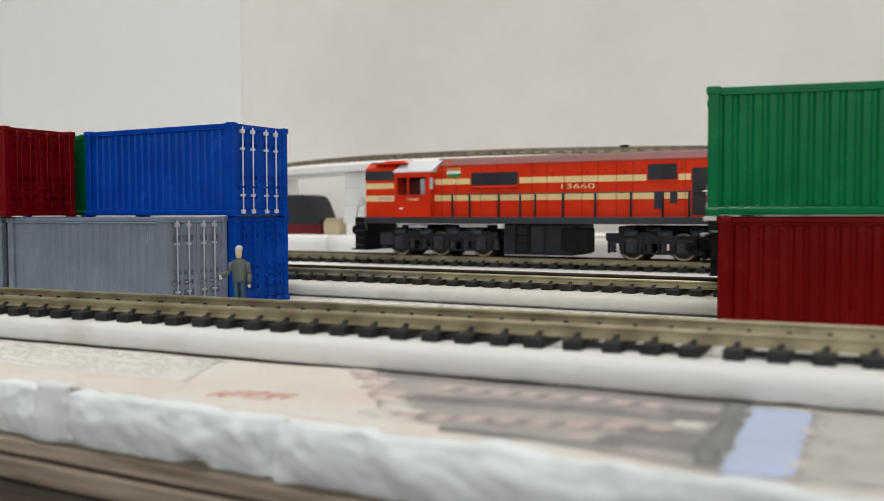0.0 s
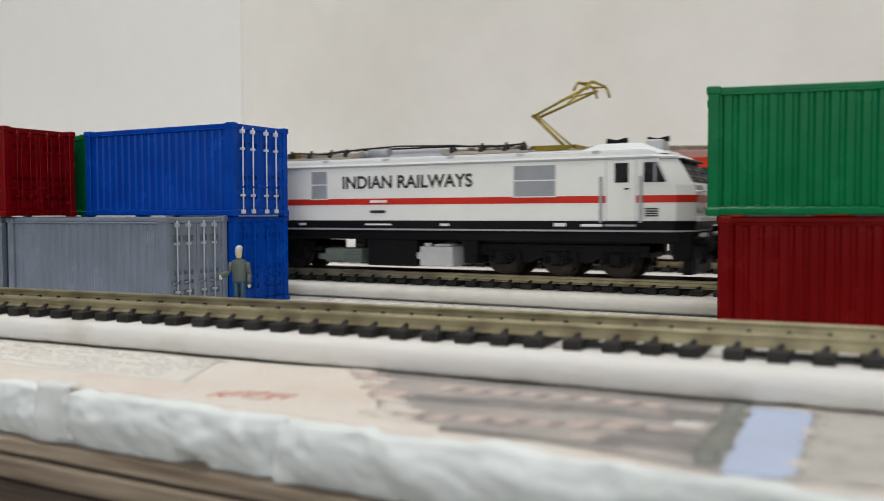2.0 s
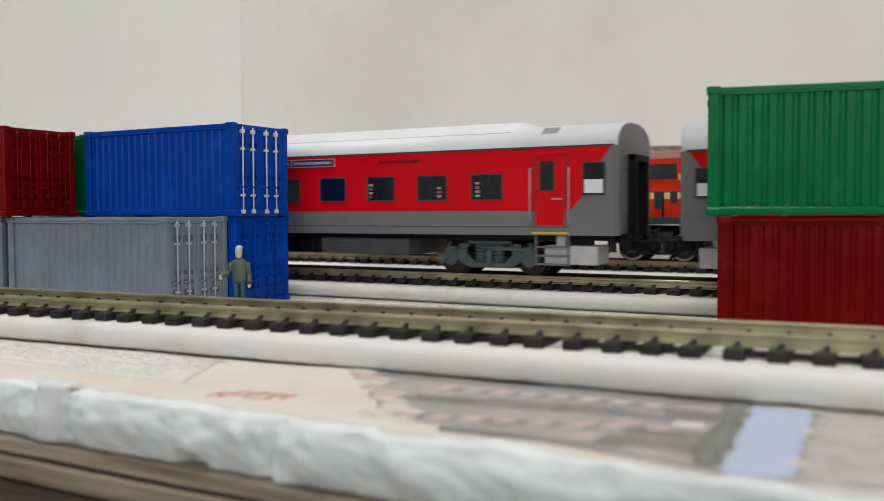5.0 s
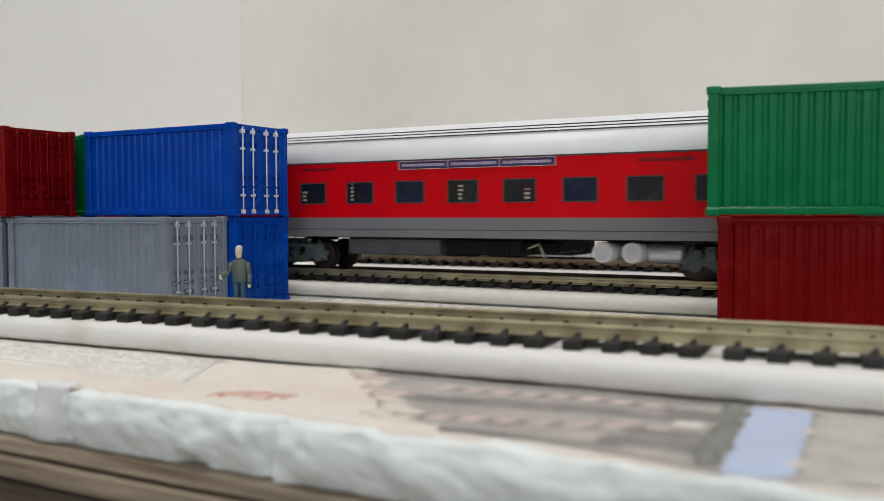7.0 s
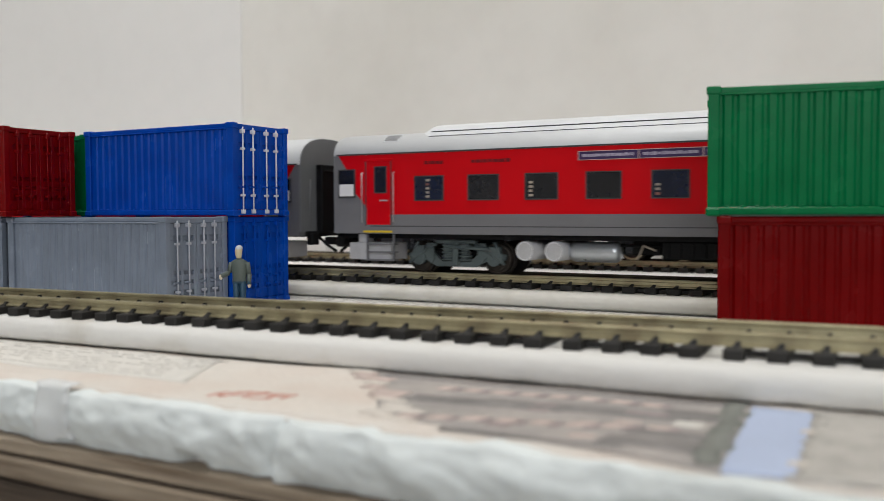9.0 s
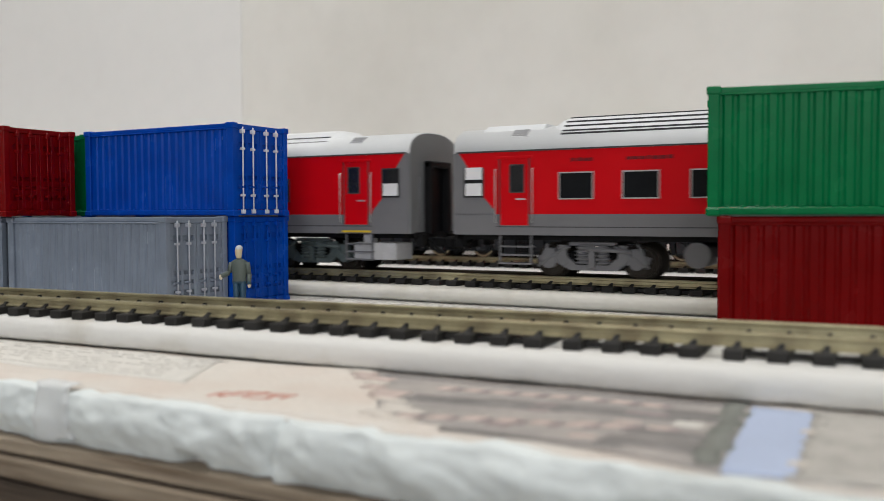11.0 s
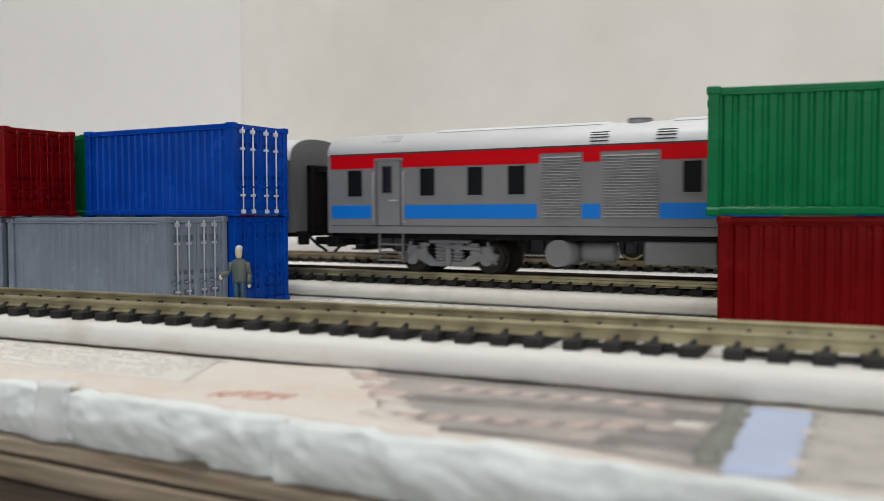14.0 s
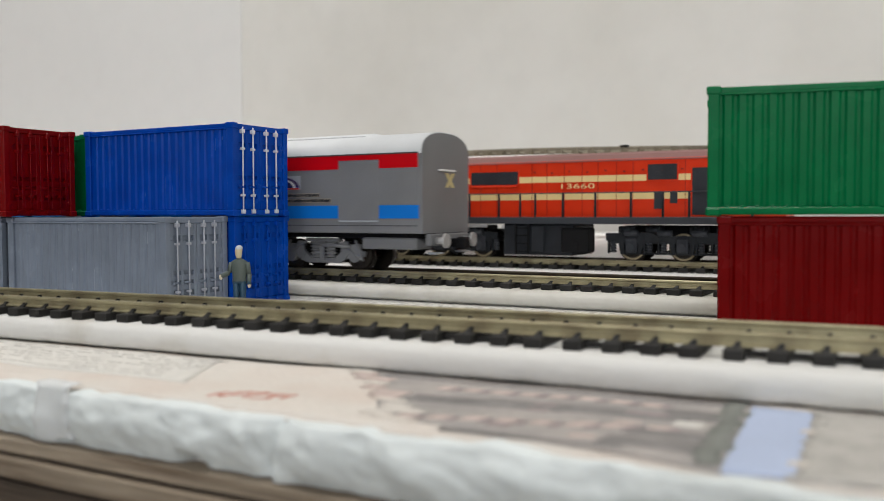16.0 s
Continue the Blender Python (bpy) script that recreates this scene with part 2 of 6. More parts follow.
def foam_strip(label, pts, z0, z1, seed, mat=FOAM):
    """A cut strip of polystyrene from its outline on the table, the front edge softened."""
    ob = thing("foam_strip", 0, 0, z0, 0, label, "foam strip", "foam strips under the tracks")
    (xa, ya), (xb, yb), depth = pts
    n = 240
    rows = []
    for i in range(n + 1):
        t = i / n
        x, y = xa + (xb - xa) * t, ya + (yb - ya) * t
        w = 0.5 * noise.noise(Vector((x * 0.04, seed, 0))) + 0.4 * noise.noise(Vector((x * 0.2, seed, 3)))
        h = z1 - z0
        rows.append([(x, y + 2.3 + w * 2.6, 0), (x, y + 0.9 + w * 1.8, 0.5 + 0.6 * abs(w)), (x, y + 0.1 + w * 1.4, 0.9 + 0.5 * abs(w)), (x, y - 0.4 + w * 1.2, h * 0.3), (x, y - 0.3 + w, h * 0.72), (x, y + 0.6 + w, h * 0.94), (x, y + 2.0, h), (x, y + depth, h), (x, y + depth, 0)])
    cuts = [0] + [round((x - xa) / (xb - xa) * n) for x in (-1200, -300, 60, 900) if xa + 40 < x < xb - 40] + [n]
    for a, b in zip(cuts, cuts[1:]):
        piece = [[(x + (0.12 if k == 0 else 0), y, z) for x, y, z in row] for k, row in enumerate(rows[a:b + 1])]
        part("strip_length", Shape().loft(piece, True), mat, ob)
    return ob


foam_strip("white polystyrene strip below a track of black sleepers", ((-330, 132.2), (150, 154.0), 37), 0.0, 6.0, 1)
foam_strip("white polystyrene strip under the running track", ((X0, 261.0), (X1, 265.5), 38), 0.0, 5.1, 2, FOAM_SHADED)
foam_strip("white polystyrene strip under the parked locomotive's track", ((X0, 300.5), (X1, 305.0), 95), 0.0, 6.0, 3, FOAM_LIT)
foam_strip("thick white polystyrene block behind the parked locomotive", ((X0, 402.0), (X1, 406.5), 138), 0.0, 18.0, 4, FOAM_LIT)


# ---------------------------------------------------------------- tracks
def rail_shape(x0, x1, y):
    """Flat-bottomed rail: foot, web and rounded head."""
    half = [(1.05, 0.0), (1.05, 0.3), (0.35, 0.6), (0.3, 1.5), (0.62, 1.75), (0.62, 2.25), (0.45, 2.5)]
    pts = [(y + a, z) for a, z in half] + [(y - a, z) for a, z in reversed(half)]
    return Shape().prism(pts, x0, x1, "x")


def sleeper_mesh(half, tall):
    """A moulded sleeper with low rail chairs on both sides of each rail."""
    t = Shape().box(-half, half, -12.6, 12.6, 0, 1.9, 0.22)
    for yy in (-8.25, 8.25):
        for sy in (-1.6, 1.6):
            a, b = sorted((yy + sy * 1.2, yy + sy * 0.5))
            c, d = sorted((yy + sy * 0.75, yy + sy * 0.35))
            t.loft([[(-0.75, a, 1.85), (0.75, a, 1.85), (0.75, b, 1.85), (-0.75, b, 1.85)],
                    [(-0.1, c, 2.6), (0.9, c, 2.6), (0.9, d, 2.6), (-0.1, d, 2.6)],
                    [(0.15, c, tall), (0.65, c, tall), (0.65, d, tall), (0.15, d, tall)]])
    return t.mesh("sleeper", TIE)


tie_mesh, wide_tie = sleeper_mesh(1.75, 2.9), sleeper_mesh(2.05, 2.8)
web_mesh = Shape()
for yy in (-8.25, 8.25):
    web_mesh.box(1.5, 5.5, yy - 0.9, yy + 0.9, 0.3, 1.2)
web_mesh = web_mesh.mesh("sleeper_web", TIE)


def track(name, x, y, z, yaw, x0, x1, label, seed, tie, far_rail):
    """Two rails on black sleepers, 16.5 mm apart, sleepers every 7 mm."""
    r = random.Random(seed)
    ob = thing(name, x, y, z, yaw, label, "track", "model railway tracks")
    for yy in (-8.25, 8.25):
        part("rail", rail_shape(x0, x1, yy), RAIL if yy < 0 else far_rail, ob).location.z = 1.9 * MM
    far = Shape()
    for i in range(int((x1 - x0) / 7.0)):
        xt = x0 + 3 + i * 7.0
        if not -480 < xt + x < 160:
            far.box(xt - 1.65, xt + 1.65, -12.6, 12.6, 0, 1.9)
            continue
        t = part("sleeper", tie, TIE, ob)
        t.matrix_basis = pose((xt + r.uniform(-0.12, 0.12)) * MM, r.uniform(-0.25, 0.25) * MM, 0, 0, 0, r.uniform(-1.2, 1.2))
        if i % 4 != 1:
            w = part("sleeper_web", web_mesh, TIE, ob)
            w.location.x = xt * MM
    if far.v:
        part("far_sleepers", far, TIE, ob, kind="stuff")
    return ob


track("near_track", -100, 159.2, 6.02, 4.3, -225, 240, "nickel rails on black plastic sleepers along the foam strip", 1, tie_mesh, RAIL)
track("running_track", 0, 285.0, 5.12, 0, X0 + 20, X1 - 20, "nickel rails on black sleepers where the train runs", 2, wide_tie, RAIL_DARK)
track("siding_track", 0, 373.0, 6.02, 0, -480, 200, "nickel rails on black sleepers under the parked locomotive", 3, wide_tie, RAIL_DARK)


# ---------------------------------------------------------------- shipping containers
CL, CW, CH = 69.7, 28.0, 29.8


def plastic(name, colour, dark):
    return surface(name, colour, 0.24, vary=0.1, grain=2600, patch=90, bump=0.12, bump_mm=0.08, second=dark, spec=0.1)


BLUE = plastic("blue_plastic", (0.001, 0.06, 0.41), (0.001, 0.046, 0.33))
GREY = plastic("grey_plastic", (0.21, 0.247, 0.312), (0.178, 0.209, 0.262))
RED = plastic("dark_red_plastic", (0.185, 0.0012, 0.002), (0.145, 0.001, 0.0015))
RED_DEEP = plastic("deep_red_plastic", (0.152, 0.001, 0.0016), (0.125, 0.0008, 0.0012))
GREEN = plastic("green_plastic", (0.0, 0.158, 0.05), (0.0, 0.132, 0.041))
ROD_WHITE = surface("white_paint_rod", (0.62, 0.66, 0.74), 0.4, vary=0.15, grain=4000, patch=300)


GREY_ROD = surface("pale_grey_rod", (0.4, 0.42, 0.48), 0.4, vary=0.1, grain=4000, patch=300, spec=0.2)


def corrugated(x0, x1, y, z0, z1, n, depth, out):
    """A trapezoid-pressed sheet in the xz plane, its back closed; out is -1 or 1."""
    s = Shape()
    pitch = (x1 - x0) / n
    line = []
    for i in range(n):
        a = x0 + i * pitch
        line += [(a, 0), (a + pitch * 0.2, 0), (a + pitch * 0.38, depth), (a + pitch * 0.82, depth)]
    line.append((x1, 0))
    front = [(x, y + out * (d - depth)) for x, d in line]
    back = [(x1, y - out * (depth + 0.6)), (x0, y - out * (depth + 0.6))]
    s.prism(front + back, z0, z1, "z")
    return s


def container(x, y, z, yaw, mat, rod, label, height=CH):
    """Twenty-foot container: its front right corner at the base is the origin, doors at the +x end."""
    ob = thing("shipping_container", x, y, z, yaw, label, "container", "toy shipping containers")
    L, W, H = CL, CW, height
    for px in (-L, -2.6):
        for py in (0, W - 2.2):
            part("corner_post", Shape().box(px, px + 2.6, py, py + 2.2, 1.6, H - 1.6, 0.25), mat, ob)
            for pz in (0, H - 1.9):
                c = Shape().box(px - 0.35, px + 2.95, py - 0.35, py + 2.55, pz, pz + 1.9, 0.3)
                part("corner_casting", c, mat, ob)
    for py in (0.1, W - 1.5):
        out = -0.25 if py < 1 else 0.25
        part("bottom_rail", Shape().box(-L + 2.4, -2.4, py + out, py + out + 1.4, 0.25, 2.1, 0.35), mat, ob)
        part("top_rail", Shape().box(-L + 2.4, -2.4, py - out, py - out + 1.4, H - 1.6, H - 0.25, 0.2), mat, ob)
        part("top_lip", Shape().box(-L + 2.4, -2.4, py + out * 0.6, py + out * 0.6 + 1.4, H - 2.1, H - 1.6, 0.15), mat, ob)
        foot = Shape()
        for i in range(20):
            q = -L + 2.5 + (i + 0.6) * (L - 5) / 20
            foot.box(q - 0.45, q + 0.45, py + out * 0.8, py + out * 0.8 + 1.4, 2.0, 2.55, 0.2)
        part("rib_foot", foot, mat, ob)
    part("side_panel", corrugated(-L + 2.5, -2.5, 0.55, 2.2, H - 2.0, 20, 0.45, -1), mat, ob)
    part("side_panel", corrugated(-L + 2.5, -2.5, W - 0.55, 2.2, H - 2.0, 20, 0.45, 1), mat, ob)
    roof = Shape()
    for i in range(14):
        a = -L + 3 + i * (L - 6) / 14
        roof.box(a, a + (L - 6) / 14 - 1.2, 2.5, W - 2.5, H - 0.8, H - 0.45, 0.1)
    roof.box(-L + 2, -2, 1, W - 1, H - 1.3, H - 0.75)
    part("roof", roof, mat, ob)
    part("floor_pan", Shape().box(-L + 2, -2, 1, W - 1, 0.7, 1.6), mat, ob)
    end = corrugated(2.2, W - 2.2, 0.5, 2.0, H - 1.6, 8, 0.7, -1)
    end.v = [(-L + b, a, c) for a, b, c in end.v]
    part("end_panel", end, mat, ob)
    for py in (2.0, W - 2.4):
        part("end_sill", Shape().box(-1.7, -0.3, 2.2, W - 2.2, 0.3, 2.1, 0.2), mat, ob) if py == 2.0 else \
            part("end_header", Shape().box(-1.7, -0.3, 2.2, W - 2.2, H - 2.0, H - 0.3, 0.2), mat, ob)
    for k in (0, 1):
        ya = 2.3 + k * 11.75
        door = Shape().box(-2.2, -1.3, ya, ya + 11.6, 2.2, H - 2.1)
        for yy, wd in ((ya, 1.4), (ya + 4.6, 1.2), (ya + 10.2, 1.4)):
            door.box(-1.4, -0.5, yy, yy + wd, 2.2, H - 2.1, 0.12)
        cuts = (2.2, 5.6, 7.2, 9.0, 10.2, 12.0, 13.2, 22.4, 24.0, H - 2.1)
        for za, zb in zip(cuts[0::2], cuts[1::2]):
            door.box(-1.4, -0.6, ya + 1.2, ya + 10.4, za, zb, 0.12)
        d = part("door", door, mat, ob)
        for q in (2.6, 7.6):
            ry = ya + q
            part("lock_rod", Shape().cyl((0.05, ry, 0.9), (0.05, ry, H - 1.2), 0.25, 8), rod, d)
            for zz, hh in ((1.5, 1.3), (6.8, 0.8), (H - 8.3, 0.8), (H - 2.6, 1.3)):
                part("rod_keeper", Shape().box(-0.75, 0.5, ry - 0.75, ry + 0.75, zz - hh / 2, zz + hh / 2, 0.15), rod, d)
            part("lock_handle", Shape().box(-0.3, 0.35, ry - 2.2, ry + 0.3, 9.3, 9.9, 0.1), mat, d)
        for i in range(4):
            yy = 2.0 if k == 0 else W - 3.0
            part("hinge", Shape().box(-0.9, -0.2, yy, yy + 1.0, 4 + i * 6.2, 5.4 + i * 6.2, 0.15), mat, d)
    return ob


BX, BY = -196.8, 221.5
container(-195.75, 219.8, CH + 0.02, -0.46, BLUE, ROD_WHITE, "upper blue plastic container with white door lock rods", 30.3)
container(BX, BY, 0, 0.35, BLUE, BLUE, "lower blue plastic container carrying another blue one")
container(-198.6, 193.3, 0, 2.0, GREY, GREY_ROD, "light grey plastic container with closed doors beside a figure")
container(-271.1, 190.6, 0, 2.0, GREY, GREY, "light grey plastic container under a dark red one")
container(-264.0, 187.3, CH + 0.02, 1.0, RED, RED, "dark red container with closed doors on a grey one")
container(-269.0, 223.5, CH + 0.02, 0.35, GREEN, GREEN, "green plastic container behind the dark red one")
container(-269.0, 223.5, 0, 0.35, BLUE, BLUE, "blue plastic container under a green one")
# the stack nearer the camera shows its long side
ca, sa = math.cos(radians(11.54)), math.sin(radians(11.54))
container(-44.05 + CL * ca, 210.0 + CL * sa, CH + 0.02, 11.54, GREEN, GREEN, "upper green plastic container with ribbed sides")
container(-41.5 + CL * ca, 210.6 + CL * sa, 0, 11.54, RED_DEEP, RED_DEEP, "lower dark red container carrying a green one")


# ---------------------------------------------------------------- rolling stock
C_RED = surface("coach_red", (0.535, 0.001, 0.006), 0.35, vary=0.06, grain=3000, patch=60, bump=0.05, spec=0.16)
C_RED_PALE = surface("coach_red_faded", (0.585, 0.002, 0.009), 0.35, vary=0.06, grain=3000, patch=60, bump=0.05, spec=0.2)
V_GREY = surface("van_grey", (0.19, 0.195, 0.205), 0.42, vary=0.1, grain=2600, patch=60, bump=0.12)
C_GREY = surface("coach_grey", (0.155, 0.155, 0.165), 0.45, vary=0.08, grain=3000, patch=60, bump=0.05)
C_ROOF = surface("coach_roof_white", (0.72, 0.74, 0.76), 0.4, vary=0.07, grain=2500, patch=60)
C_LINE = surface("dark_seam", (0.05, 0.05, 0.055), 0.6)
C_BLUE = surface("van_blue", (0.003, 0.165, 0.6), 0.4, vary=0.05, grain=3000, patch=60)
GLASS = surface("dark_window", (0.014, 0.015, 0.019), 0.12, spec=0.5, vary=0.3, grain=900, patch=120, bump=0.0)
BLIND = surface("white_blind", (0.72, 0.72, 0.74), 0.5, vary=0.05)
TRIM = surface("silver_trim", (0.5, 0.5, 0.5), 0.35, metal=0.4)
BLACK = surface("black_underframe", (0.007, 0.007, 0.008), 0.6, spec=0.15, vary=0.3, grain=3000, patch=150)
BOGIE = surface("bogie_grey", (0.085, 0.108, 0.11), 0.5, vary=0.3, grain=3000, patch=150)
TANK = surface("tank_grey", (0.5, 0.5, 0.515), 0.45, vary=0.15, grain=2500, patch=200)
WHEEL = surface("blackened_wheel", (0.045, 0.038, 0.032), 0.45, metal=0.5, vary=0.3, grain=3000, patch=200)
WHEEL_RIM = surface("wheel_tread", (0.5, 0.42, 0.28), 0.35, metal=0.8, vary=0.2)
YELLOW = surface("yellow_step_edge", (0.62, 0.45, 0.03), 0.45)
BOARD = surface("destination_board", (0.05, 0.028, 0.1), 0.4, vary=0.1)
BOARD_TEXT = surface("lilac_print", (0.42, 0.38, 0.5), 0.5, vary=0.2)
GLASS_BLUE = surface("navy_window", (0.006, 0.011, 0.035), 0.12, spec=0.5, vary=0.3, grain=900, patch=120, bump=0.0)
# Greyer pane: a hazy reflection put into the glass colour.
GLASS_GREY = surface("window_reflection_grey", (0.05, 0.05, 0.052), 0.3, spec=0.5, vary=0.4, grain=1500, patch=200, bump=0.3, bump_mm=0.08)
SCREEN = surface("black_windscreen", (0.008, 0.009, 0.011), 0.4, spec=0.12, vary=0.3, grain=900, patch=120, bump=0.0)
WHITE = surface("white_paint", (0.78, 0.78, 0.77), 0.4, vary=0.05, grain=3000, patch=80)
PINKISH = surface("faded_pink_joint", (0.6, 0.42, 0.4), 0.5)
PRINT = surface("dark_print", (0.13, 0.002, 0.006), 0.5)
RAIL_Z, RUN_Y, DROP = 10.42, 285.0, 0.9
spinning = []


STEEL = surface("bright_steel_tank", (0.5, 0.53, 0.56), 0.3, metal=0.6, vary=0.15, grain=2500, patch=120)
BOX_DARK = surface("charcoal_box", (0.075, 0.075, 0.08), 0.5, vary=0.2, grain=2500, patch=150)
L_GREY = surface("roof_fan_grey", (0.22, 0.22, 0.23), 0.5, vary=0.2, grain=2500, patch=200)
PALE_CREAM = surface("pale_cream", (0.34, 0.29, 0.24), 0.5)
DULL_ORANGE = surface("dull_orange", (0.24, 0.1, 0.08), 0.5)
berths, panes = random.Random(21), random.Random(4)


def wheelset(x, parent, r=5.3, rim=None, drop=DROP):
    """One axle with two flanged wheels, spinning as the train rolls."""
    s = Shape()
    for sy in (-1, 1):
        s.cyl((0, sy * 8.9, 0), (0, sy * 6.6, 0), r, 28)
        s.cyl((0, sy * 6.6, 0), (0, sy * 6.0, 0), r + 0.7, 28)
    s.cyl((0, -9.0, 0), (0, 9.0, 0), 1.0, 10)
    ob = part("wheelset", s, WHEEL, parent)
    ob.location = (x * MM, 0, (r - drop) * MM)
    for sy in (-1, 1):
        ring = Shape()
        n = 28
        v = []
        for rad, yy in ((r - 0.15, 8.95), (r - 0.15, 9.1), (r - 1.1, 9.1), (r - 1.1, 8.95)):
            v += [(rad * math.cos(2 * math.pi * i / n), sy * yy, rad * math.sin(2 * math.pi * i / n)) for i in range(n)]
        ring.add(v, [(k * n + i, k * n + (i + 1) % n, ((k + 1) % 4) * n + (i + 1) % n, ((k + 1) % 4) * n + i) for k in range(4) for i in range(n)], True)
        part("tyre", ring, rim or WHEEL, ob)
        hub = Shape().cyl((0, sy * 8.8, 0), (0, sy * 9.5, 0), 1.4, 12)
        for i in range(6):
            a = i * math.pi / 3
            hub.cyl((2.7 * math.cos(a), sy * 8.8, 2.7 * math.sin(a)), (2.7 * math.cos(a), sy * 9.15, 2.7 * math.sin(a)), 0.55, 8)
        part("hub", hub, WHEEL, ob)
    spinning.append((ob, x, r, drop))
    return ob


def coach_bogie(xc, parent, mat):
    """Two-axle bogie with cast arms, axle boxes and coil springs on both sides."""
    ob = part("bogie", Shape().box(xc - 11, xc + 11, -8, 8, 6.2, 8.2, 0.4), BLACK, parent)
    for sy in (-1, 1):
        yo = sy * 10.7
        pts = [(xc - 19, 6.8), (xc - 15.5, 7.6), (xc - 9, 7.2), (xc - 5.5, 4.2), (xc + 5.5, 4.2), (xc + 9, 7.2), (xc + 15.5, 7.6), (xc + 19, 6.8),
               (xc + 18.5, 4.8), (xc + 12, 4.6), (xc + 7.5, 2.4), (xc - 7.5, 2.4), (xc - 12, 4.6), (xc - 18.5, 4.8)]
        part("side_arm", Shape().prism(pts, yo - 0.7, yo + 0.7, "y"), mat, ob)
        for ax in (-14.7, 14.7):
            part("axle_box", Shape().cyl((xc + ax, yo - 1.3 * sy, 5.3), (xc + ax, yo + 1.5 * sy, 5.3), 2.5, 14).box(xc + ax - 2, xc + ax + 2, yo - 1.2, yo + 1.2, 6.5, 9.6, 0.3), mat, ob)
            part("damper", Shape().cyl((xc + ax * 1.25, yo + sy * 1.0, 3.4), (xc + ax * 1.02, yo + sy * 1.0, 11), 0.6, 8), mat, ob)
        for q in (-3.4, 3.4):
            part("coil_spring", Shape().coil(xc + q, yo, 4.4, 10.6, 2.3, 5), mat, ob)
        part("yaw_damper", Shape().cyl((xc - 4, yo + sy * 1.4, 9.6), (xc + 13, yo + sy * 1.4, 8.6), 0.7, 8), mat, ob)
        for q in (-1, 1):
            part("link_arm", Shape().tube([(xc + q * 17.5, yo + sy * 1.2, 4.0), (xc + q * 11.5, yo + sy * 1.2, 8.4), (xc + q * 7.6, yo + sy * 1.2, 10.2)], 0.55), mat, ob)
            part("arm_bracket", Shape().prism([(xc + q * 9.6, 3.2), (xc + q * 12.6, 6.6), (xc + q * 11.4, 10.6), (xc + q * 8.8, 10.6), (xc + q * 8.4, 5.0)], yo - 0.2, yo + sy * 1.1, "y"), mat, ob)
            part("brake_disc", Shape().cyl((xc + q * 9.4, yo - sy * 2.2, 5.4), (xc + q * 9.4, yo - sy * 1.2, 5.4), 2.4, 14), BLACK, ob)
        part("centre_mount", Shape().box(xc - 1.1, xc + 1.1, yo - 0.9, yo + sy * 1.2, 3.0, 10.8, 0.2), mat, ob)
        part("bolster_beam", Shape().box(xc - 8, xc + 8, yo - 1, yo + 1, 10.4, 11.8, 0.3), mat, ob)
    ob.location.z = -DROP * MM
    for ax in (-14.7, 14.7):
        wheelset(xc + ax, parent)
    return ob


def arch(w, z_side, z_top, n=20, k=0.8):
    """Roof section from gutter to gutter, (y, z)."""
    pts = []
    for i in range(n + 1):
        a = math.pi * i / n
        c, s = math.cos(a), math.sin(a)
        pts.append((-w * math.copysign(abs(c) ** k, c), z_side + (z_top - z_side) * abs(s) ** 0.85))
    return pts


def roof_z(y, gut=None):
    """Height of the coach roof over its centre line at y."""
    c = min(1.0, abs(y) / HALF) ** (1 / 0.8)
    gut = gut or Z_GUT
    return gut + (Z_ROOF - gut) * math.sqrt(max(0.0, 1 - c * c)) ** 0.85


LEN, HALF = 262.4, 18.0
Z_SILL, Z_GUT, Z_ROOF = 13.0, 41.2, 49.2


def coupler(x, way, parent):
    s = Shape().box(min(x, x + way * 7), max(x, x + way * 7), -1.6, 1.6, 8.0, 11.0, 0.3)
    s.box(min(x + way * 6, x + way * 9.6), max(x + way * 6, x + way * 9.6), -2.6, 2.6, 7.2, 11.6, 0.6)
    part("coupler", s, BLACK, parent)
    part("hose", Shape().tube([(x, -5, 11), (x + way * 4, -5.2, 8), (x + way * 7.5, -4.2, 5.6)], 0.6), BLACK, parent)


def frame_ring(x0, x1, z0, z1, y, t=0.55, d=0.25):
    s = Shape()
    s.box(x0 - t, x1 + t, y - d, y + 0.1, z1, z1 + t).box(x0 - t, x1 + t, y - d, y + 0.1, z0 - t, z0)
    s.box(x0 - t, x0, y - d, y + 0.1, z0, z1).box(x1, x1 + t, y - d, y + 0.1, z0, z1)
    return s


def fragments(name, x0, x1, y, z, tall, material, parent, seed, wide=(0.5, 1.5)):
    """A line of print too small to read: short bars with gaps."""
    r, s, x = random.Random(seed), Shape(), x0
    while x < x1 - 0.3:
        e = min(x1, x + r.uniform(*wide))
        s.box(x, e, y - 0.06, y + 0.05, z + r.uniform(0, 0.12), z + tall - r.uniform(0, 0.2))
        x = e + r.uniform(0.12, 0.35)
    return part(name, s, material, parent, kind="stuff")


def steps(x0, x1, parent, y=-16.5, edge=True):
    s = Shape()
    for a in (x0, x1 - 0.5):
        s.box(a, a + 0.5, y - 0.3, y + 0.4, 3.2, 13)
    for z in (3.2, 6.0, 8.8):
        s.box(x0, x1, y - 0.5, y + 2.6, z, z + 0.55)
    st = part("footstep", s, C_GREY, parent)
    if edge:
        part("step_edge", Shape().box(x0 - 0.2, x1 + 0.2, -HALF - 0.5, -HALF + 1, 13.3, 14.0), YELLOW, st, "yellow step edge")


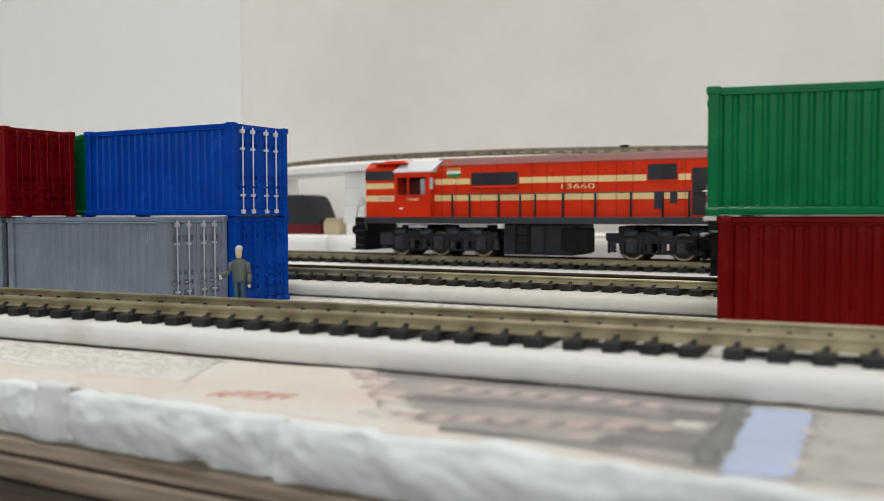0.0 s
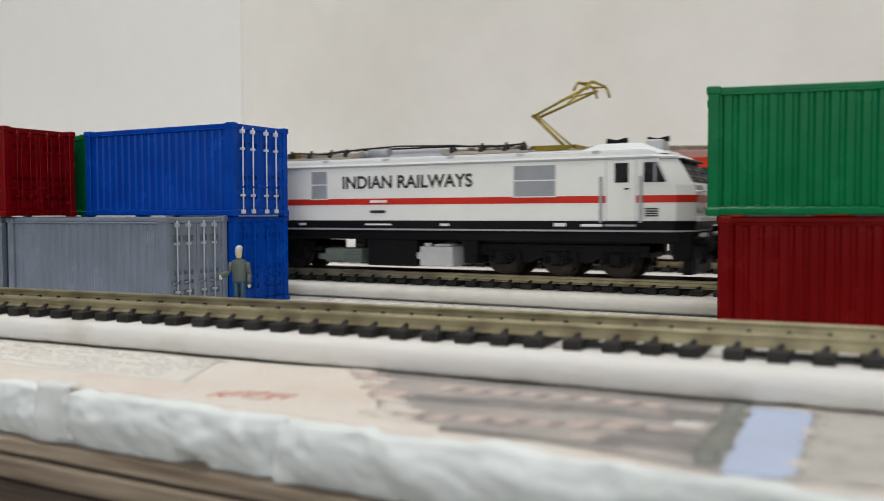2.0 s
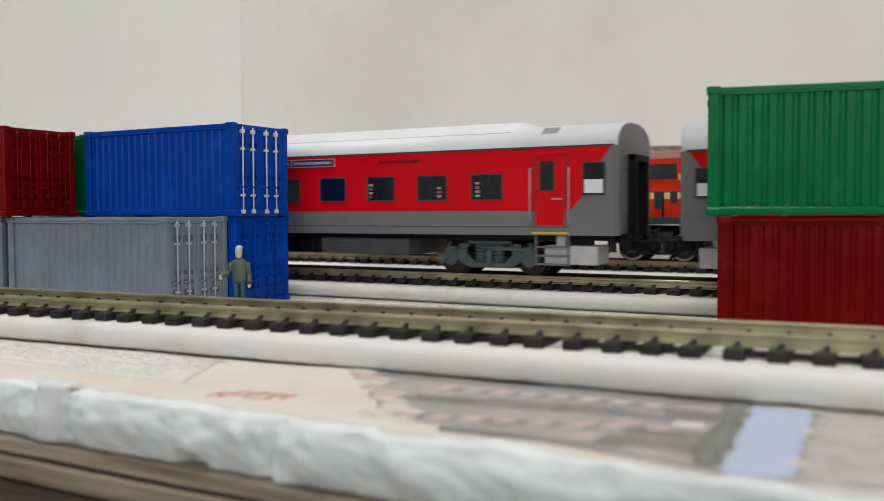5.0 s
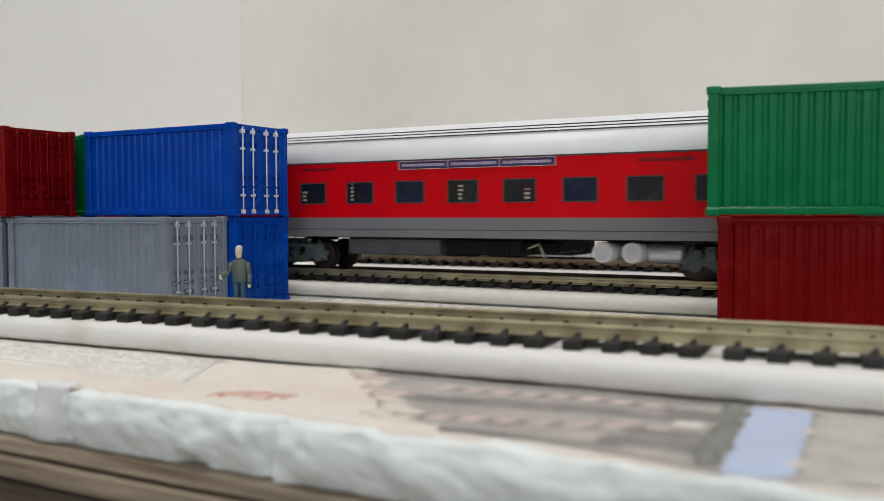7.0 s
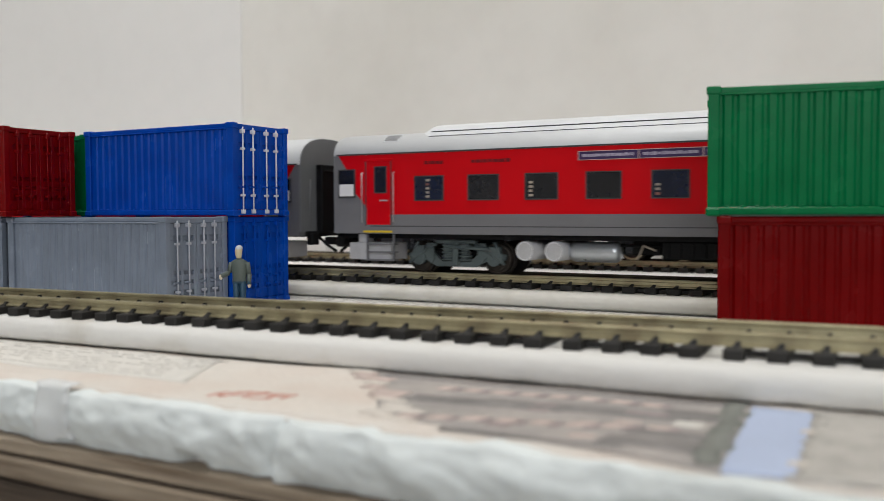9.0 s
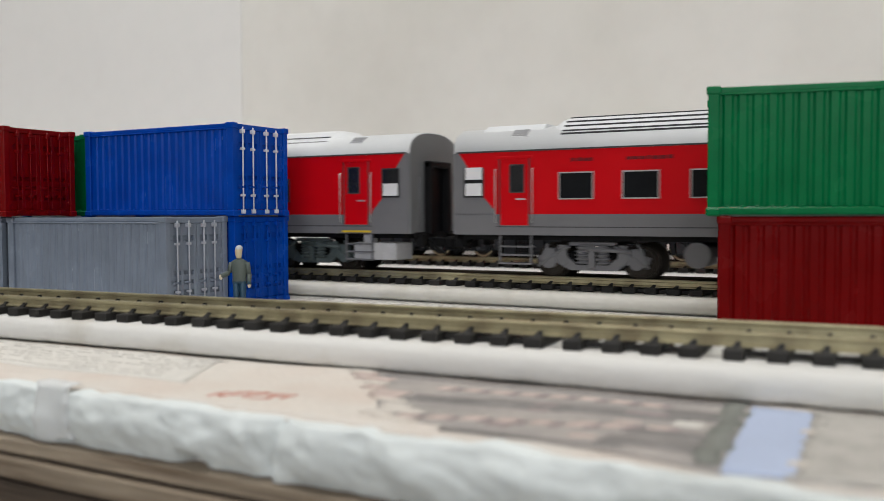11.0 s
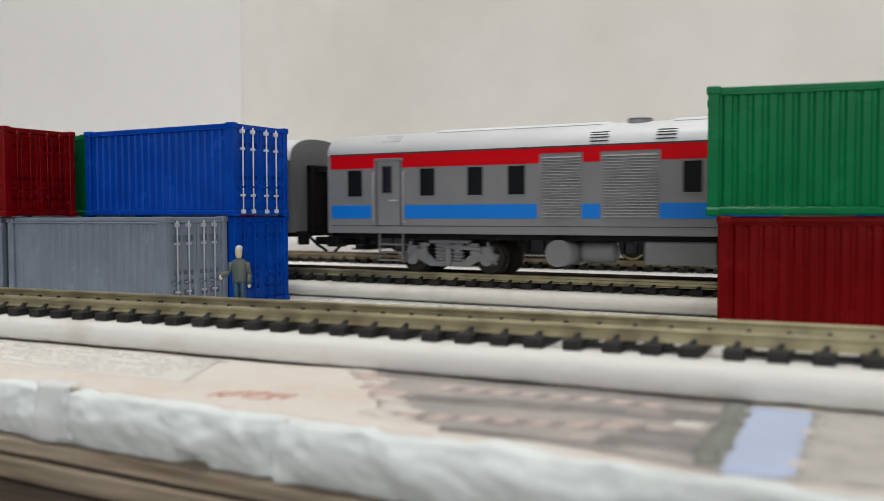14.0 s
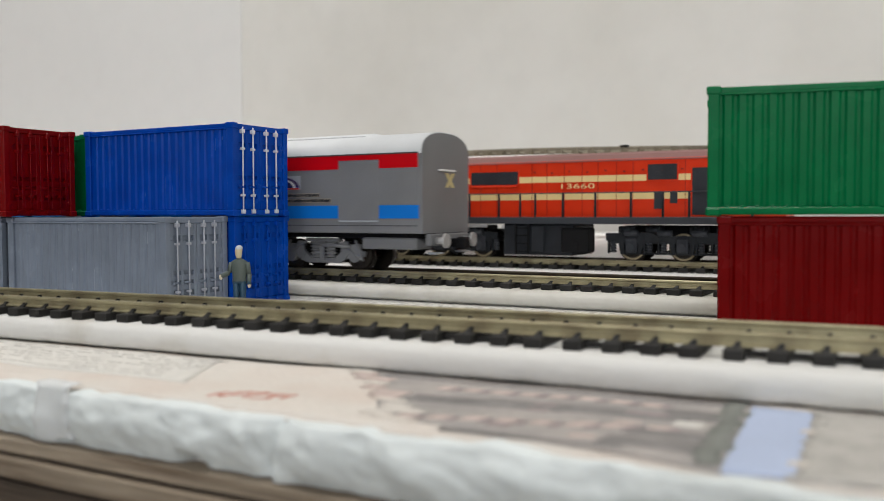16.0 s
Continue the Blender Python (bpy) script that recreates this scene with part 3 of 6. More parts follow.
def underfloor_tank(x0, x1, y, z, r, parent, mat):
    s = Shape()
    n = 20
    rings = []
    for x, k in ((x0, 0.05), (x0 + 0.1, 0.7), (x0 + 0.9, 0.93), (x0 + 2, 1), (x1 - 2, 1), (x1 - 0.9, 0.93), (x1 - 0.1, 0.7), (x1, 0.05)):
        rings.append([(x, y + r * k * math.cos(2 * math.pi * i / n), z + r * k * math.sin(2 * math.pi * i / n)) for i in range(n)])
    s.loft(rings, True)
    part("air_tank", s, mat, parent, "pale grey round air tank")


def coach_ends(ob, z_top, plain_right=False, gut=41.2):
    """Grey end walls with a blacked-out gangway opening and rubber bellows."""
    ring = [(-HALF + 0.3, Z_SILL)] + arch(HALF - 0.3, gut, z_top - 0.3) + [(HALF - 0.3, Z_SILL)]
    for x, way in ((0.0, -1), (LEN, 1)):
        # Coach ends take the lighter van grey, putting end light into the colour.
        e = part("end_wall", Shape().prism(ring, x - way * 0.8, x + way * 1.0, "x"), V_GREY, ob, "plain grey end wall")
        coupler(x, way, ob)
        if plain_right and way == 1:
            continue
        a, b = sorted((x + way * 0.6, x + way * 3.6))
        g = Shape()
        g.box(a, b, -8.0, -5.6, 12.5, 38.5, 0.4).box(a, b, 5.6, 8.0, 12.5, 38.5, 0.4).box(a, b, -8.0, 8.0, 36.4, 38.8, 0.4)
        part("gangway_bellows", g, BLACK, e, "black rubber gangway frame")
        a, b = sorted((x + way * 0.8, x + way * 1.25))
        # Black sheet that puts the dark of the recess into its colour.
        part("gangway_door", Shape().box(a, b, -5.6, 5.6, 12.6, 36.4), SCREEN, e)
        a, b = sorted((x + way * 0.6, x + way * 1.6))
        part("end_sill", Shape().box(a, b, -15, 15, 11.4, 13.4, 0.3), BLACK, e)
        for sy in (-12.0, 12.0):
            part("end_handrail", Shape().tube([(x + way * 1.2, sy, 15), (x + way * 1.2, sy, 33)], 0.3), C_GREY, e)
        for sy in (-11, 11):
            part("end_bracket", Shape().box(min(x, x + way * 3), max(x, x + way * 3), sy - 2.2, sy + 2.2, 8.2, 12.8, 0.4), BLACK, e)


def coach_roof(ob, hump, ribs, mat, rise=1.0, gut=41.2):
    part("roof", Shape().prism([(-HALF + 0.05, gut - 0.3)] + arch(HALF, gut, Z_ROOF) + [(HALF - 0.05, gut - 0.3)], -0.7, LEN + 0.7, "x", True), mat, ob)
    for sy in (-1, 1):
        part("gutter", Shape().box(0.4, LEN - 0.4, sy * HALF - 0.2, sy * HALF + 0.2, gut - 0.25, gut + 0.25), C_LINE, ob, "dark rain gutter")
    if not hump:
        return
    x0, x1 = hump
    prof = [(-14.6, 45.0), (-14.2, 47.0), (-9.6, 51.2), (-5, 52.4), (5, 52.4), (9.6, 51.2), (14.2, 47.0), (14.6, 45.0)]
    rings = []
    for x, k in ((x0, 0.05), (x0 + 1.0, 0.3), (x0 + 6.5, 0.97), (x0 + 8, 1), (x1 - 8, 1), (x1 - 6.5, 0.97), (x1 - 1.0, 0.3), (x1, 0.05)):
        rings.append([(x, y * (0.92 + 0.08 * k), 45 + (z - 45) * k * rise) for y, z in prof])
    part("roof_casing", Shape().loft(rings), mat, ob, "raised air conditioning roof casing")
    for sy in (-1, 1):
        for t in ribs:
            if t < -1:
                y, z = t, roof_z(t, gut)
            elif t <= 1:
                y, z = -14.2 + 4.6 * t, 45 + (2.0 + 4.2 * t) * rise
            else:
                y, z = -9.6 + 4.6 * (t - 1), 45 + (6.2 + 1.2 * (t - 1)) * rise
            tall = 0.3 if len(ribs) > 3 else 0.18
            part("roof_rib", Shape().box(x0 + 7.5, x1 - 7.5, sy * y - 0.3, sy * y + 0.3, z - tall, z + tall), C_LINE, ob)
    for x in (22.5, LEN - 22.5):
        v = part("roof_vent", Shape().prism([(-16.4, roof_z(-16.4, gut) + 0.2), (-12.6, roof_z(-12.6, gut) + 0.3), (-12.6, roof_z(-12.6, gut) - 1), (-16.4, roof_z(-16.4, gut) - 1)], x - 3.2, x + 3.2, "x"), mat, ob)
        for i in range(4):
            y = -16.0 + i * 0.9
            part("vent_slat", Shape().box(x - 2.7, x + 2.7, y - 0.16, y + 0.16, roof_z(y, gut), roof_z(y, gut) + 0.5), TANK, v)


def roof_units(ob, hump, rise):
    """White end block of the ribbed casing with a dark fan, and a low duct over the vestibule."""
    x = hump[1]
    u = part("roof_unit", Shape().loft([[(x - 9, y, 45.4), (x + 3, y, 45.4), (x, y, 45 + 6.9 * rise), (x - 9, y, 45 + 7.2 * rise)] for y in (-12.0, 12.0)]), C_ROOF, ob, "white end block of the roof casing")
    part("fan", Shape().cyl((x + 3.5, -7.5, 47.0), (x + 3.5, -7.5, 50.0), 3.2, 18, 2.4), L_GREY, u, "dark grey roof fan")
    part("roof_duct", Shape().loft([[(7, -14.4, 45.6), (30, -14.4, 45.6), (30, 14.4, 45.6), (7, 14.4, 45.6)], [(9, -10.5, 49.4), (30, -10.5, 49.4), (30, 10.5, 49.4), (9, 10.5, 49.4)]]), C_ROOF, ob)


def door_set(ob, x0, x1, win, mat, rails=True, top=0.0):
    d = part("door", Shape().box(x0, x1, -HALF - 0.15, -HALF + 0.2, 16.0, 39.0 + top, 0.1), mat, ob)
    part("door_lintel", Shape().box(x0 - 1.2, x1 + 1.2, -HALF - 0.4, -HALF + 0.2, 38.6 + top, 39.5 + top, 0.1), mat, d)
    for a in (x0 - 0.45, x1 + 0.15):
        part("door_jamb", Shape().box(a, a + 0.3, -HALF - 0.3, -HALF + 0.2, 15.6, 38.6 + top), C_LINE, d)
    part("door_window", Shape().box(win[0], win[1], -HALF - 0.25, -HALF, 27.6 + top * 0.6, 36.4 + top, 0.1), GLASS, d)
    part("window_frame", frame_ring(win[0], win[1], 27.6 + top * 0.6, 36.4 + top, -HALF - 0.1, 0.4), C_LINE, d)
    part("door_handle", Shape().box(x1 - 4.2, x1 - 1.0, -HALF - 0.7, -HALF - 0.3, 24.4, 24.9), TRIM, d)
    if rails:
        for a in (x0 - 1.6, x1 + 1.6):
            part("handrail", Shape().tube([(a, -HALF, 34.6), (a, -HALF - 0.8, 34.4), (a, -HALF - 0.8, 17.2), (a, -HALF, 17.0)], 0.17), TRIM, d)


def passenger_coach(origin, first, label, ribs, board_mat, under, frames, z_grey=19.7, gut=41.2, low=0.0, win=(24.8, 32.7), board=(58.0, 58.0, 37.4), door=0.0, red=C_RED, hump=(29.5, 233.0), rise=0.88):
    """Air-conditioned coach: red above, grey below, nine windows; the left end of its body is the origin."""
    ob = thing("passenger_coach", origin, RUN_Y, RAIL_Z, 0, label, "train car", "cars of the running train")
    L, h = LEN, HALF
    part("body", Shape().box(0.7, L - 0.7, -h, h, Z_SILL - low + 0.1, gut, 0.3), red, ob)
    # grey skirt and the grey ends that step up to the roof
    part("skirt", Shape().box(-0.2, L + 0.2, -h - 0.12, h + 0.12, Z_SILL - 0.1 - low, z_grey), C_GREY, ob, "grey lower body band")
    for sy in (-1, 1):
        y0, y1 = sorted((sy * (h + 0.12), sy * (h - 0.1)))
        for mirror in (False, True):
            pts = [(-0.3, z_grey - 0.1), (15.2, z_grey - 0.1), (14.2, 21.4), (8.0, 28.0), (6.2, 30.4), (4.6, gut - 5.0), (1.2, gut - 0.2), (-0.3, gut - 0.2)]
            if mirror:
                pts = [(L - x, z) for x, z in pts]
            part("end_corner", Shape().prism(pts, y0, y1, "y"), C_GREY, ob, "grey slanted end panel")
        part("seam", Shape().box(15, L - 15, min(y0, y1 - 0.1) - 0.04, max(y0 + 0.1, y1) + 0.04, 15.45 - low, 15.75 - low), C_LINE, ob)
    coach_roof(ob, hump, ribs, C_ROOF, rise, gut)
    if under == 1:
        roof_units(ob, hump, rise)
    coach_ends(ob, Z_ROOF, gut=gut)
    w0, w1 = win
    for k in range(9):
        a = first + 20.75 * k
        w = part("window", Shape().box(a + 0.4, a + 11.2, -h - 0.1, -h + 0.3, w0, w1, 0.08), SCREEN if under == 1 else panes.choice((GLASS, GLASS_BLUE, GLASS, GLASS_GREY)), ob, "dark tinted window")
        part("window_frame", frame_ring(a + 0.4, a + 11.2, w0, w1, -h - 0.05, 0.4), frames, w)
        # Short bars on the pane stand in for the interior seen through it.
        if under != 1 and berths.random() < 0.75:
            q, n = a + berths.choice((1.0, 1.6, 4.5, 8.0)) + berths.uniform(-0.4, 0.4), berths.choice((3, 4, 5))
            wd = berths.uniform(1.2, 2.2)
            for i in range(n):
                part("berth_sign", Shape().box(q, q + wd * berths.uniform(0.7, 1.0), -h - 0.16, -h, w0 + 0.7 + i * 1.4, w0 + 1.5 + i * 1.4), berths.choice((PALE_CREAM, DULL_ORANGE, PALE_CREAM)), w, "pale bar on the glass for the interior seen through it")
        part("window", Shape().box(a, a + 11.6, h - 0.3, h + 0.1, w0, w1), GLASS, ob)
    top = gut - 41.2
    for a in (3.6 + door * 0.6, L - 3.6 - 6.6):
        w = part("lavatory_window", Shape().box(a, a + 6.6, -h - 0.3, -h + 0.3, 26.0 + top * 0.5, 35.6 + top, 0.08), GLASS, ob)
        part("window_frame", frame_ring(a, a + 6.6, 26.0 + top * 0.5, 35.6 + top, -h - 0.15, 0.4), C_LINE, w)
        part("frosted_pane", Shape().box(a + 0.25, a + 6.35, -h - 0.42, -h - 0.1, 26.3 + top * 0.5, 30.6 + top * 0.7), BLIND, w, "white frosted lower pane")
        if frames is TRIM:
            part("frosted_pane", Shape().box(a + 0.25, a + 6.35, -h - 0.42, -h - 0.1, 31.3, 35.3), BLIND, w, "white frosted upper pane")
    door_set(ob, 16.6 + door, 26.6 + door, (20.3 + door, 24.8 + door), red, top=top)
    door_set(ob, L - 26.6, L - 16.6, (L - 24.8, L - 20.3), red, top=top)
    steps(15.6 + door, 27.2 + door, ob, edge=under != 1)
    steps(L - 27.2, L - 15.6, ob, edge=under != 1)
    b0, bl, bz = first + board[0], board[1], board[2]
    bd = part("destination_board", Shape().box(b0, b0 + bl, -h - 0.35, -h, bz, bz + 2.5, 0.1), board_mat, ob)
    if board_mat is BOARD:
        part("board_frame", frame_ring(b0, b0 + bl, bz, bz + 2.5, -h - 0.3, 0.18), PINKISH, bd)
        for i in range(3):
            fragments("board_writing", b0 + 1.2 + i * 19.3, b0 + 18.0 + i * 19.3, -h - 0.37, bz + 0.75, 1.1, BOARD_TEXT, bd, i + under)
            if i:
                part("board_joint", Shape().box(b0 + i * 19.3 - 0.25, b0 + i * 19.3 + 0.05, -h - 0.42, -h - 0.3, bz, bz + 2.5), PINKISH, bd)
    else:
        for i in (1, 2):
            part("board_joint", Shape().box(b0 + i * 19.3 - 1.2, b0 + i * 19.3 + 1.2, -h - 0.4, -h - 0.3, bz + 0.1, bz + 2.4), PINKISH, bd)
    for a, n in ((first + 4, 9), (first + 22, 17), (L - first - 40, 20)):
        fragments("writing", a, a + n * 0.85, -h, bz + 0.1, 1.25, PRINT, ob, n, (0.7, 2.2))
    coach_bogie(46.0, ob, BOGIE if under != 1 else C_GREY)
    coach_bogie(216.3, ob, BOGIE if under != 1 else C_GREY)
    part("underframe", Shape().box(1, L - 1, -14, 14, 11.2, 13.2), BLACK, ob)
    if under in (0, 2):
        def at(u):
            return u if under == 0 else L - u
        for a in ((73.6, 83.8) if under == 0 else (79.3, 88.8)):
            tank = part("air_tank", Shape().cyl((at(a), -15.2, 7.6), (at(a), 15.2, 7.6), 3.3, 22).cyl((at(a), -15.7, 7.6), (at(a), -15.2, 7.6), 2.5, 22, 3.1), TANK, ob, "pale grey round air tank")
            part("tank_rim", Shape().tube([(at(a) + 2.9 * math.cos(k * math.pi / 9), -15.55, 7.6 + 2.9 * math.sin(k * math.pi / 9)) for k in range(19)], 0.22), BLIND, tank)
            part("tank_cross", Shape().box(at(a) - 2.2, at(a) + 2.2, -15.9, -15.6, 7.5, 7.7).box(at(a) - 0.1, at(a) + 0.1, -15.9, -15.6, 5.4, 9.8), TRIM, tank)
        underfloor_tank(*((87.0, 104.0) if under == 0 else (L - 76.5, L - 64.0)), -8, 7.4, 3.4, ob, STEEL)
        x0, x1 = sorted((at(148), at(186)))
        bb = part("battery_box", Shape().box(x0, x1, -14.4, 14.4, 5.4, 11.2, 0.4), BOX_DARK, ob, "dark grey underfloor box")
        part("box_lid", Shape().box(x0 + 0.5, x1 - 0.5, -14.7, -14.2, 9.8, 10.8, 0.1), BOX_DARK, bb)
        part("box_seam", Shape().box((x0 + x1) / 2 - 0.12, (x0 + x1) / 2 + 0.12, -14.5, -14.2, 5.6, 9.6), C_LINE, bb)
        x0, x1 = sorted((at(118), at(147)))
        ec = part("equipment_case", Shape().box(x0, x1, -12, 13, 5.6, 11.2, 0.4), BLACK, ob)
        for i in range(7):
            q = x0 + 1.5 + i * (x1 - x0 - 3) / 7
            part("case_rib", Shape().box(q, q + 1.0, -12.5, -11.8, 6.0, 10.6, 0.2), BLACK, ec)
        part("brake_lever", Shape().tube([(at(110), -11, 5.2), (at(112), -11, 9.8), (at(116), -11, 8.2)], 0.4), PALE_CREAM, ob)
        for a, wd, z0 in ((107, 9, 6.5),):
            x0, x1 = sorted((at(a), at(a + wd)))
            part("equipment_case", Shape().box(x0, x1, -6, 13, z0, 11.2, 0.4), BLACK, ob)
        part("brake_pipe", Shape().tube([(104, -9, 9.6), (158, -9, 9.6)], 0.5), BLACK, ob)
        for a in (4.0, 238.0):
            part("water_tank", Shape().box(a, a + 18, -15.5, -4, 3.4, 9.6, 0.3), TANK, ob, "pale grey underfloor box")
            part("hanger", Shape().box(a + 4, a + 7, -15, -10, 9.6, 12.6), TANK, ob)
    else:
        for a in (80, 97):
            part("air_tank", Shape().cyl((a, -15.5, 7.2), (a, 15.5, 7.2), 3.9, 22), C_GREY, ob, "grey round air tank")
        underfloor_tank(101, 114, -6, 7.4, 3.6, ob, C_GREY)
        part("battery_box", Shape().box(142, 176, -15, 15, 4.4, 11.2, 0.4), BOX_DARK, ob)
        part("air_pipe", Shape().tube([(177.5, -13, 11), (177.5, -13, 5), (180.5, -13, 4.4)], 0.8, 10), BLIND, ob, "white bent air pipe")
        part("equipment_case", Shape().box(126, 136, -13, 13, 5, 11.2, 0.4), BLACK, ob)
        part("drain_pipe", Shape().cyl((251, -13, 3), (251, -13, 12), 1.6, 12, 3.2), TANK, ob)
    return ob
train = []
for origin, first, label, ribs, bmat, under, fr, more in (
        (178.9, 46.6, "red and grey air-conditioned coach with a white roof behind the locomotive", (0.0,), BOARD, 0, C_LINE,
         dict(z_grey=20.8, board=(52.4, 58.0, 37.4), door=0.8, red=C_RED_PALE, hump=(34.0, 233.0), rise=0.8)),
        (462.4, 36.8, "red and grey air-conditioned coach with dark windows, second in the train", (0.0, 0.3, 0.6), BOARD, 2, C_LINE,
         dict(z_grey=18.6, gut=38.5, low=1.2, win=(24.0, 31.0), board=(64.0, 58.0, 35.5))),
        (742.0, 33.2, "red and grey air-conditioned coach with dark windows, third in the train", (0.0, 0.5), BOARD, 0, C_LINE,
         dict(door=-3.2, board=(60.0, 58.0, 36.8), rise=0.88)),
        (1023.3, 37.0, "red and grey coach with a ribbed silver roof and white boards", (-15.9, -14.5, 0.36, 0.77, 1.7), WHITE, 1, TRIM,
         dict(gut=40.4, board=(60.3, 60.3, 36.2)))):
    train.append((passenger_coach(origin, first, label, ribs, bmat, under, fr, **more), origin))


# ---------------------------------------------------------------- electric locomotive
L_ROOF = surface("loco_roof_grey", (0.5, 0.52, 0.53), 0.45, vary=0.08, grain=3000, patch=80)
L_WHITE = surface("loco_white", (0.8, 0.81, 0.79), 0.35, vary=0.05, grain=3000, patch=60, bump=0.04)
L_RED = surface("loco_red_stripe", (0.55, 0.03, 0.015), 0.4, vary=0.05)
L_GRILLE = surface("grille_grey", (0.36, 0.38, 0.41), 0.45, vary=0.1)
BRASS = surface("yellow_brass", (0.42, 0.32, 0.05), 0.35, metal=0.6, vary=0.25, grain=3000, patch=200)
CONDUIT = surface("roof_conduit", (0.4, 0.36, 0.31), 0.55, vary=0.2, grain=2500, patch=150)
TEXT = surface("charcoal_lettering", (0.03, 0.033, 0.035), 0.45)
OLIVE = surface("grey_green_case", (0.14, 0.17, 0.15), 0.5, vary=0.2, grain=2500, patch=200)
D_BAR = surface("dull_steel_bar", (0.09, 0.09, 0.095), 0.5, vary=0.2)
W_HALF = 17.8


def nose_ring(a, w, z, cut=5.0):
    k = 0.74
    return [(-a, -w * k, z), (-a + cut, -w, z), (a - cut, -w, z), (a, -w * k, z), (a, w * k, z), (a - cut, w, z), (-a + cut, w, z), (-a, w * k, z)]


def windscreen_x(z):
    return 109.0 - (z - 28.5) * 5.0 / 8.3


def three_axle_bogie(xc, parent, mat, y=10.6, gap=20.0, r=6.2, span=30.0):
    """Long bogie frame with axle boxes, leaf and coil springs, brake gear."""
    ob = part("bogie", Shape().box(xc - span, xc + span, -8, 8, 6.5, 8.5, 0.4), mat, parent)
    for sy in (-1, 1):
        yo = sy * y
        frame_pts = [(xc - span, 7.2), (xc - span, 10.6), (xc + span, 10.6), (xc + span, 7.2), (xc + span - 5, 6.6), (xc + gap / 2 + 4, 6.2), (xc + gap / 2, 4.4),
                     (xc + gap / 2 - 4, 6.2), (xc - gap / 2 + 4, 6.2), (xc - gap / 2, 4.4), (xc - gap / 2 - 4, 6.2), (xc - span + 5, 6.6)]
        part("side_frame", Shape().prism(frame_pts, yo - 0.8, yo + 0.8, "y"), mat, ob)
        for k in (-1, 0, 1):
            xa = xc + k * gap
            part("axle_box", Shape().box(xa - 2.4, xa + 2.4, yo - 1.2, yo + 1.5 * 1, 3.6, 8.6, 0.5).cyl((xa, yo, 5.9), (xa, yo + sy * 2.4, 5.9), 1.7, 12), mat, ob)
            for q in (-3.6, 3.6):
                part("coil_spring", Shape().coil(xa + q, yo + sy * 0.6, 4.6, 8.8, 1.15, 4, 10), mat, ob)
            part("brake_shoe", Shape().box(xa + 6.0, xa + 7.6, yo - 2.2, yo - 0.2, 3.2, 8.2, 0.3), mat, ob)
        part("brake_pipe", Shape().tube([(xc - span + 2, yo + sy * 1.2, 11.4), (xc + span - 2, yo + sy * 1.2, 11.4)], 0.5), mat, ob)
    ob.location.z = -DROP * MM
    for k in (-1, 0, 1):
        wheelset(xc + k * gap, parent, r)
    return ob


def pantograph(x, parent, way, raised):
    ob = part("pantograph", Shape().box(x - 8, x + 8, -6.5, -5.5, 41.2, 42.6).box(x - 8, x + 8, 5.5, 6.5, 41.2, 42.6)
              .box(x - 8, x - 7, -6.5, 6.5, 41.2, 42.6).box(x + 7, x + 8, -6.5, 6.5, 41.2, 42.6), BRASS, parent, "yellow brass pantograph")
    for sx in (-7, 7):
        for sy in (-6, 6):
            part("insulator", Shape().cyl((x + sx, sy, 40.0), (x + sx, sy, 41.4), 0.9, 10).cyl((x + sx, sy, 40.5), (x + sx, sy, 41.1), 1.4, 10), CONDUIT, ob)
    if raised:
        foot, knee, head = (x + way * 2, 42.8), (x - way * 8.5, 53.0), (x + way * 11.5, 62.2)
    else:
        foot, knee, head = (x + way * 6, 42.2), (x - way * 9.5, 43.2), (x + way * 14, 44.4)
    part("lower_arm", Shape().tube([(foot[0], -1.0, foot[1]), (knee[0], -1.6, knee[1])], 0.6).tube([(foot[0] + way * 2, 1.0, foot[1]), (knee[0] + way * 1.2, 1.4, knee[1] - 0.6)], 0.35), BRASS, ob)
    up = Shape()
    for sy in (-1, 1):
        up.tube([(knee[0], sy * 2.4, knee[1]), (head[0], sy * 5.4, head[1] - 1)], 0.45)
    up.tube([(knee[0], -2.6, knee[1]), (knee[0], 2.6, knee[1])], 0.8)
    mid = ((knee[0] + head[0]) / 2, (knee[1] + head[1]) / 2)
    up.tube([(mid[0], -3.9, mid[1]), (head[0], 5.4, head[1] - 1)], 0.28).tube([(mid[0], 3.9, mid[1]), (head[0], -5.4, head[1] - 1)], 0.28)
    part("upper_arm", up, BRASS, ob)
    hd = Shape()
    for dx in (-2.2, 2.2):
        hd.tube([(head[0] + dx, -11.5, head[1] - 2.6), (head[0] + dx, -9, head[1] - 0.3), (head[0] + dx, -7, head[1] + 0.5), (head[0] + dx, 7, head[1] + 0.5), (head[0] + dx, 9, head[1] - 0.3), (head[0] + dx, 11.5, head[1] - 2.6)], 0.5)
    for sy in (-6, 6):
        hd.tube([(head[0] - 2.2, sy, head[1] + 0.2), (head[0] + 2.2, sy, head[1] + 0.2)], 0.35)
    part("collector_head", hd, BRASS, ob)


